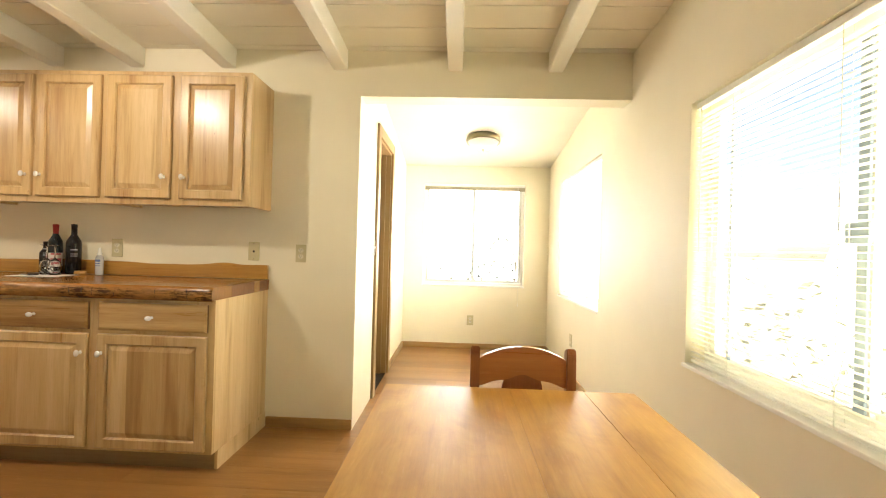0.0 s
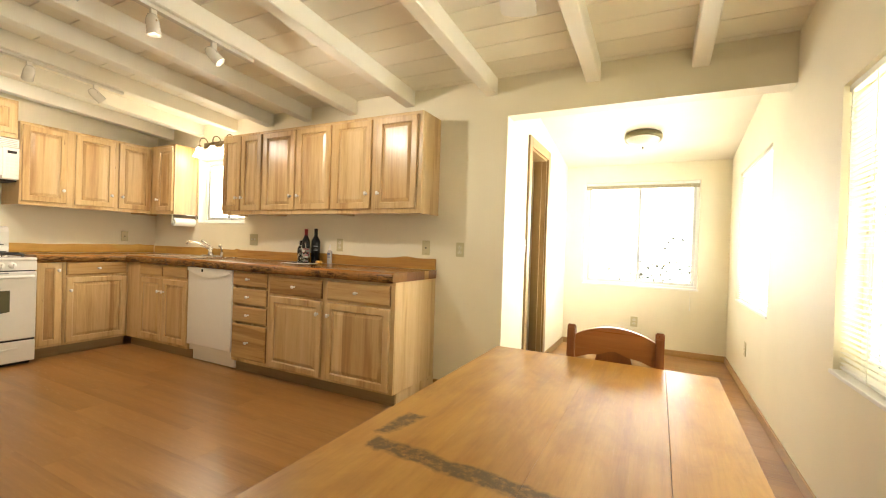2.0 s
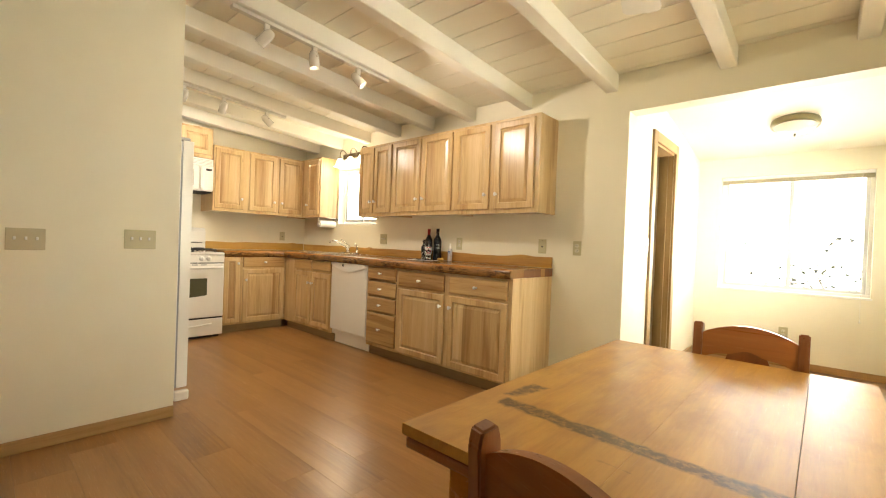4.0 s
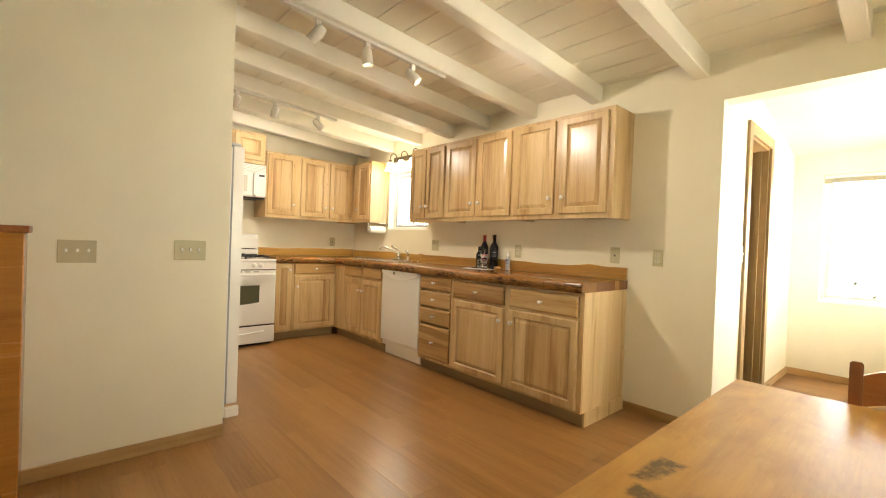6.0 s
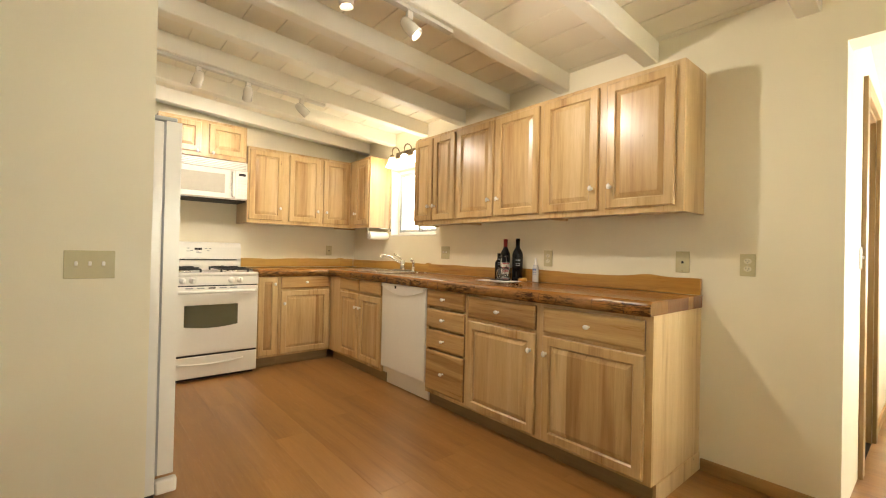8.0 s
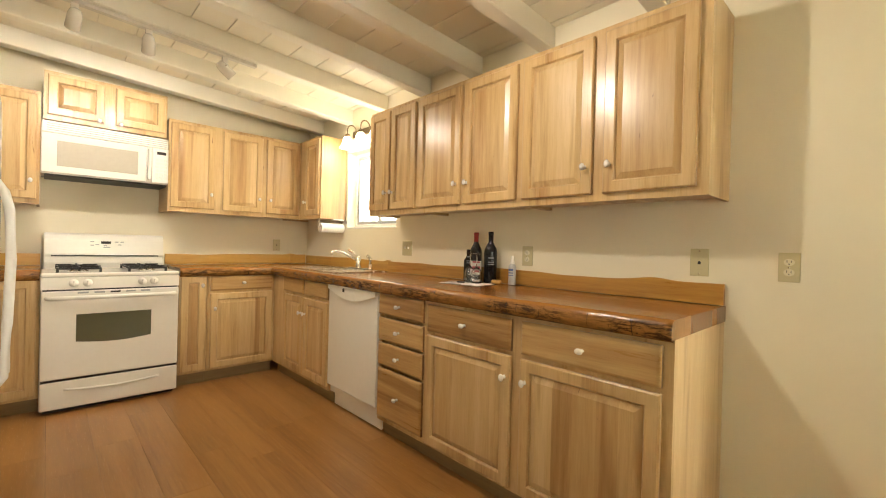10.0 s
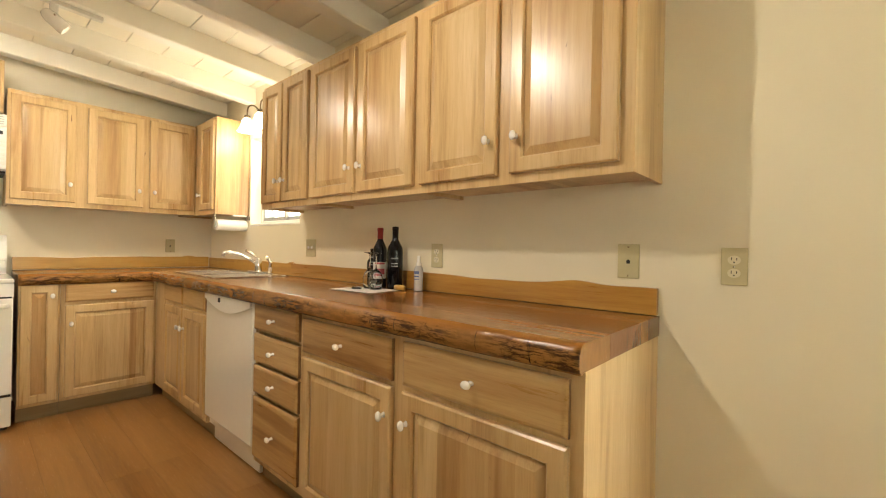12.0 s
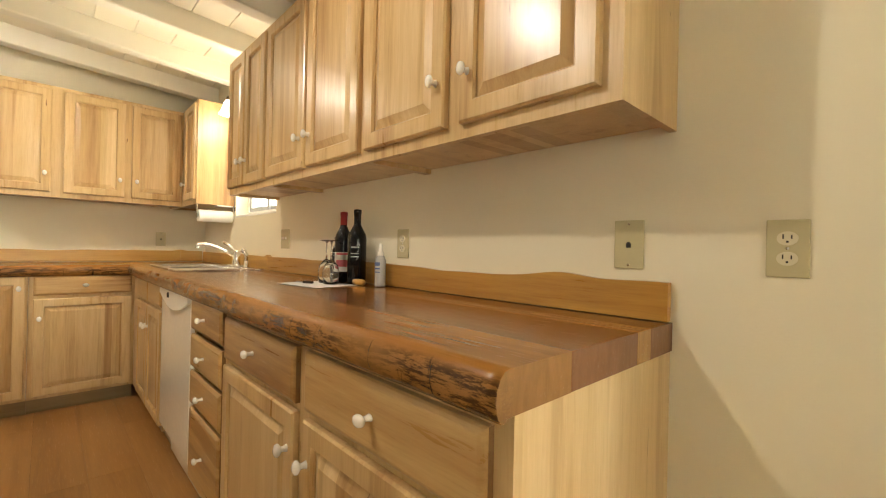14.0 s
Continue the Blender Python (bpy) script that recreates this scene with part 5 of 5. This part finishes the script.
M_TTOP = table_material()
t = thing("dining_table", pose(TX0, TY0, 0), "orange-brown wooden draw-leaf table with a worn scorched top", "table")
W, D = TX1 - TX0, TY1 - TY0
for a, b in ((0.0, 0.4030), (0.4031, 0.6412), (0.6420, W)):
    bm = bmesh.new()
    bx(bm, a, b, 0, D, TZ - 0.024, TZ, bev=0.0007, seg=1)
    part("top_board", bm, M_TTOP, t)
part("lower_leaf", box(0.004, W - 0.004, 0.006, D - 0.006, TZ - 0.054, TZ - 0.030, bev=0.006), M_CHAIR, t, "dark drawn-in lower leaf")
part("runner", box(0.05, W - 0.05, 0.05, D - 0.05, TZ - 0.030, TZ - 0.024), M_DARK, t)
for a, b, c_, d in ((0.07, W - 0.07, 0.09, 0.115), (0.07, W - 0.07, D - 0.115, D - 0.09), (0.07, 0.095, 0.115, D - 0.115), (W - 0.095, W - 0.07, 0.115, D - 0.115)):
    part("apron", box(a, b, c_, d, TZ - 0.14, TZ - 0.054), M_CHAIR, t)
for x in (0.065, W - 0.135):
    for y in (0.085, D - 0.155):
        part("leg", box(x, x + 0.07, y, y + 0.07, 0, TZ - 0.056, bev=0.006), M_TABLE, t)

# ---- chairs ----
def chair(m, label):
    """Back at y = 0, seat towards +y, 0.37 m wide."""
    t = thing("dining_chair", m, label, "chair", "dining chairs")
    hw = 0.164
    for s in (-1, 1):
        bm = bmesh.new()
        x0 = s * hw - 0.016
        prof = [(-0.02, 0.815), (0.010, 0.822), (0.018, 0.80), (0.022, 0.62), (0.034, 0.44), (0.022, 0.20), (-0.01, 0.0), (-0.042, 0.0), (-0.012, 0.22), (-0.002, 0.44), (-0.016, 0.62), (-0.026, 0.79)]
        va = [bm.verts.new((x0, y, z)) for y, z in prof]
        vb = [bm.verts.new((x0 + 0.032, y, z)) for y, z in prof]
        bm.faces.new(va)
        bm.faces.new(list(reversed(vb)))
        for i in range(len(va)):
            j = (i + 1) % len(va)
            bm.faces.new((va[i], vb[i], vb[j], va[j]))
        bmesh.ops.bevel(bm, geom=list(bm.edges), offset=0.004, segments=2, affect="EDGES")
        part("back_post", bm, M_CHAIRZ, t)
    bm = bmesh.new()
    n = 24
    topc = [(-0.152 + 0.304 * i / n, 0.778 + 0.045 * math.sin(math.pi * i / n) ** 0.8) for i in range(n + 1)]
    botc = [(-0.152 + 0.304 * i / n, 0.690 + 0.034 * math.sin(math.pi * i / n) ** 2 - 0.004 * math.cos(6 * math.pi * i / n)) for i in range(n + 1)]
    prism(bm, botc + topc[::-1], -0.012, 0.010)
    part("crest_rail", bm, M_CHAIR, t, "arched crest rail with shaped lower edge")
    bm = bmesh.new()
    sp = [(-0.040, 0.742), (-0.058, 0.722), (-0.068, 0.69), (-0.072, 0.66), (-0.05, 0.60), (-0.045, 0.54), (-0.05, 0.47), (0.05, 0.47), (0.045, 0.54), (0.05, 0.60), (0.072, 0.66), (0.068, 0.69), (0.058, 0.722), (0.040, 0.742)]
    prism(bm, sp, -0.007, 0.007)
    part("splat", bm, M_CHAIRZ, t, "shaped centre splat")
    part("lower_rail", box(-0.152, 0.152, -0.002, 0.022, 0.46, 0.50, bev=0.004), M_CHAIR, t)
    bm = bmesh.new()
    prism(bm, [(-0.185, 0), (0.185, 0), (0.185, 0.035), (-0.185, 0.035)], 0.0, 0.38)
    bmesh.ops.translate(bm, vec=(0, 0.02, 0.415), verts=bm.verts)
    bmesh.ops.bevel(bm, geom=list(bm.edges), offset=0.012, segments=3, affect="EDGES")
    part("seat", bm, M_CHAIR, t)
    for s in (-1, 1):
        bm = bmesh.new()
        lathe(bm, [(0, 0), (0.014, 0), (0.018, 0.10), (0.022, 0.30), (0.020, 0.417), (0, 0.417)], 14, Matrix.Translation((s * 0.15, 0.36, 0)))
        part("front_leg", bm, M_CHAIRZ, t)
        bm = bmesh.new()
        tube(bm, [(s * 0.16, 0.0, 0.20), (s * 0.151, 0.36, 0.20)], 0.010, 8)
        part("side_stretcher", bm, M_CHAIRZ, t)
    return t


M_CHAIRZ = wood("chair_wood_upright", (0.29, 0.105, 0.035), (0.22, 0.072, 0.024), (0.13, 0.038, 0.014), "Z", 0.0, 0.3, 0.3, coat=0.4)
chair(pose(0.32, 1.485, 0, 0, 0, 180), "dark red-brown wooden chair behind the table's far end")
chair(pose(0.305, -0.012, 0, 0, 0, -17), "dark red-brown wooden chair at the table's near end")

# ---- low wooden cabinet by the partition ----
t = thing("sideboard", pose(PART + 0.014, -1.385, 0), "low brown wooden cabinet against the partition wall", "cabinet")
part("body", box(0.002, 0.20, 0.0, 0.885, 0.0, 1.12, bev=0.004), M_TABLE, t)
part("top", box(0.0, 0.215, -0.015, 0.90, 1.12, 1.15, bev=0.005), M_CHAIR, t)

# ---- outdoors ----
m_, n_, l_, b_ = mat("dry_grass")
f_ = noise_tex(n_, l_, coords(n_, l_), 0.9, 6, 0.65)
l_.new(ramp(n_, l_, f_, [(0.3, (0.38, 0.35, 0.26)), (0.6, (0.55, 0.51, 0.40))]), b_.inputs["Base Color"])
b_.inputs["Roughness"].default_value = 0.9
bm = bmesh.new()
vs = [bm.verts.new(p) for p in ((-600, -600, -0.45), (600, -600, -0.45), (600, 600, -0.45), (-600, 600, -0.45))]
bm.faces.new(vs)
tagged(part("ground", bm, m_), "dry sunlit ground outside the house", "ground", kind="structure")
M_LEAF = plain("leaf_green", (0.12, 0.125, 0.09), 0.6, 0, 0, 0.5)
M_BARK = plain("bark", (0.30, 0.26, 0.20), 0.9, 0, 0, 0.4)


def shrub(x, y, h, spread, seed, leaves):
    rnd = random.Random(seed)
    t = thing("shrub", pose(x, y, -0.45), "sparse sunlit shrub growing outside the window", "shrub", "shrubs outside")
    bm = bmesh.new()
    tips = []
    for k in range(7):
        a = rnd.uniform(0, 6.28)
        p = Vector((0, 0, 0))
        pts = [p]
        for s in range(5):
            p = p + Vector((math.cos(a) * spread / 6 * rnd.uniform(0.5, 1.3), math.sin(a) * spread / 6 * rnd.uniform(0.5, 1.3), h / 5 * rnd.uniform(0.6, 1.1)))
            a += rnd.uniform(-0.5, 0.5)
            pts.append(p)
            if s > 0:
                tips.append(p)
        tube(bm, pts, 0.03 if leaves > 20 else 0.011, 6, 0.25)
    part("trunk", bm, M_BARK, t)
    bm = bmesh.new()
    for p in tips:
        for q in range(leaves):
            c = p + Vector((rnd.gauss(0, 0.22), rnd.gauss(0, 0.22), rnd.gauss(0, 0.18)))
            if c.x + x < 1.7 and c.y + y < 5.6:
                continue
            d = Vector((rnd.uniform(-1, 1), rnd.uniform(-1, 1), rnd.uniform(-0.6, 0.6))).normalized()
            s = d.cross(Vector((rnd.uniform(-1, 1), rnd.uniform(-1, 1), 1))).normalized()
            L, w = rnd.uniform(0.05, 0.10), rnd.uniform(0.014, 0.028)
            bm.faces.new([bm.verts.new(c + v) for v in (-d * L / 2, s * w, d * L / 2, -s * w)])
    part("crown", bm, M_LEAF, t, "small dull green leaves")
    return t


shrub(1.05, 6.15, 1.65, 0.9, 1, 34)
shrub(2.45, 2.7, 1.4, 0.7, 3, 8)
shrub(2.45, 1.6, 1.45, 0.7, 4, 8)

# ---- laminate boards ----
def boards():
    rnd = random.Random(5)
    meshes = {}
    count = 0
    rows = []
    y = -1.15
    while y < ALC - 0.001:
        y1 = min(y + 0.195, ALC)
        rows.append((y, y1))
        y = y1
    for y0, y1 in rows:
        xa = PART if y0 < 0.36 else WEST
        if y0 > NORTH:
            xa = -0.555
        x = xa - rnd.uniform(0.1, 1.1)
        while x < EAST:
            a, b = max(x, xa), min(x + 1.2, EAST)
            x += 1.2
            if b - a < 0.02:
                continue
            key = (round(b - a, 3), round(y1 - y0, 3))
            if key not in meshes:
                bm = box(0, b - a - 0.0008, 0, y1 - y0 - 0.0008, -0.008, 0.0)
                me = bpy.data.meshes.new("floor_board")
                bm.to_mesh(me)
                bm.free()
                me.materials.append(M_FLOOR)
                meshes[key] = me
            o = new("floor_board", meshes[key])
            o.parent = floor
            o.location = (a, y0, 0)
            count += 1
    bm = bmesh.new()
    bx(bm, WEST, EAST, SOUTH, -1.15, -0.008, 0)
    bx(bm, WEST, PART - 0.0005, -1.15, 0.4095, -0.008, -0.0005)
    ob = part("floor_rest", bm, M_FLOOR, floor)
    ob["kind"] = "stuff"


boards()
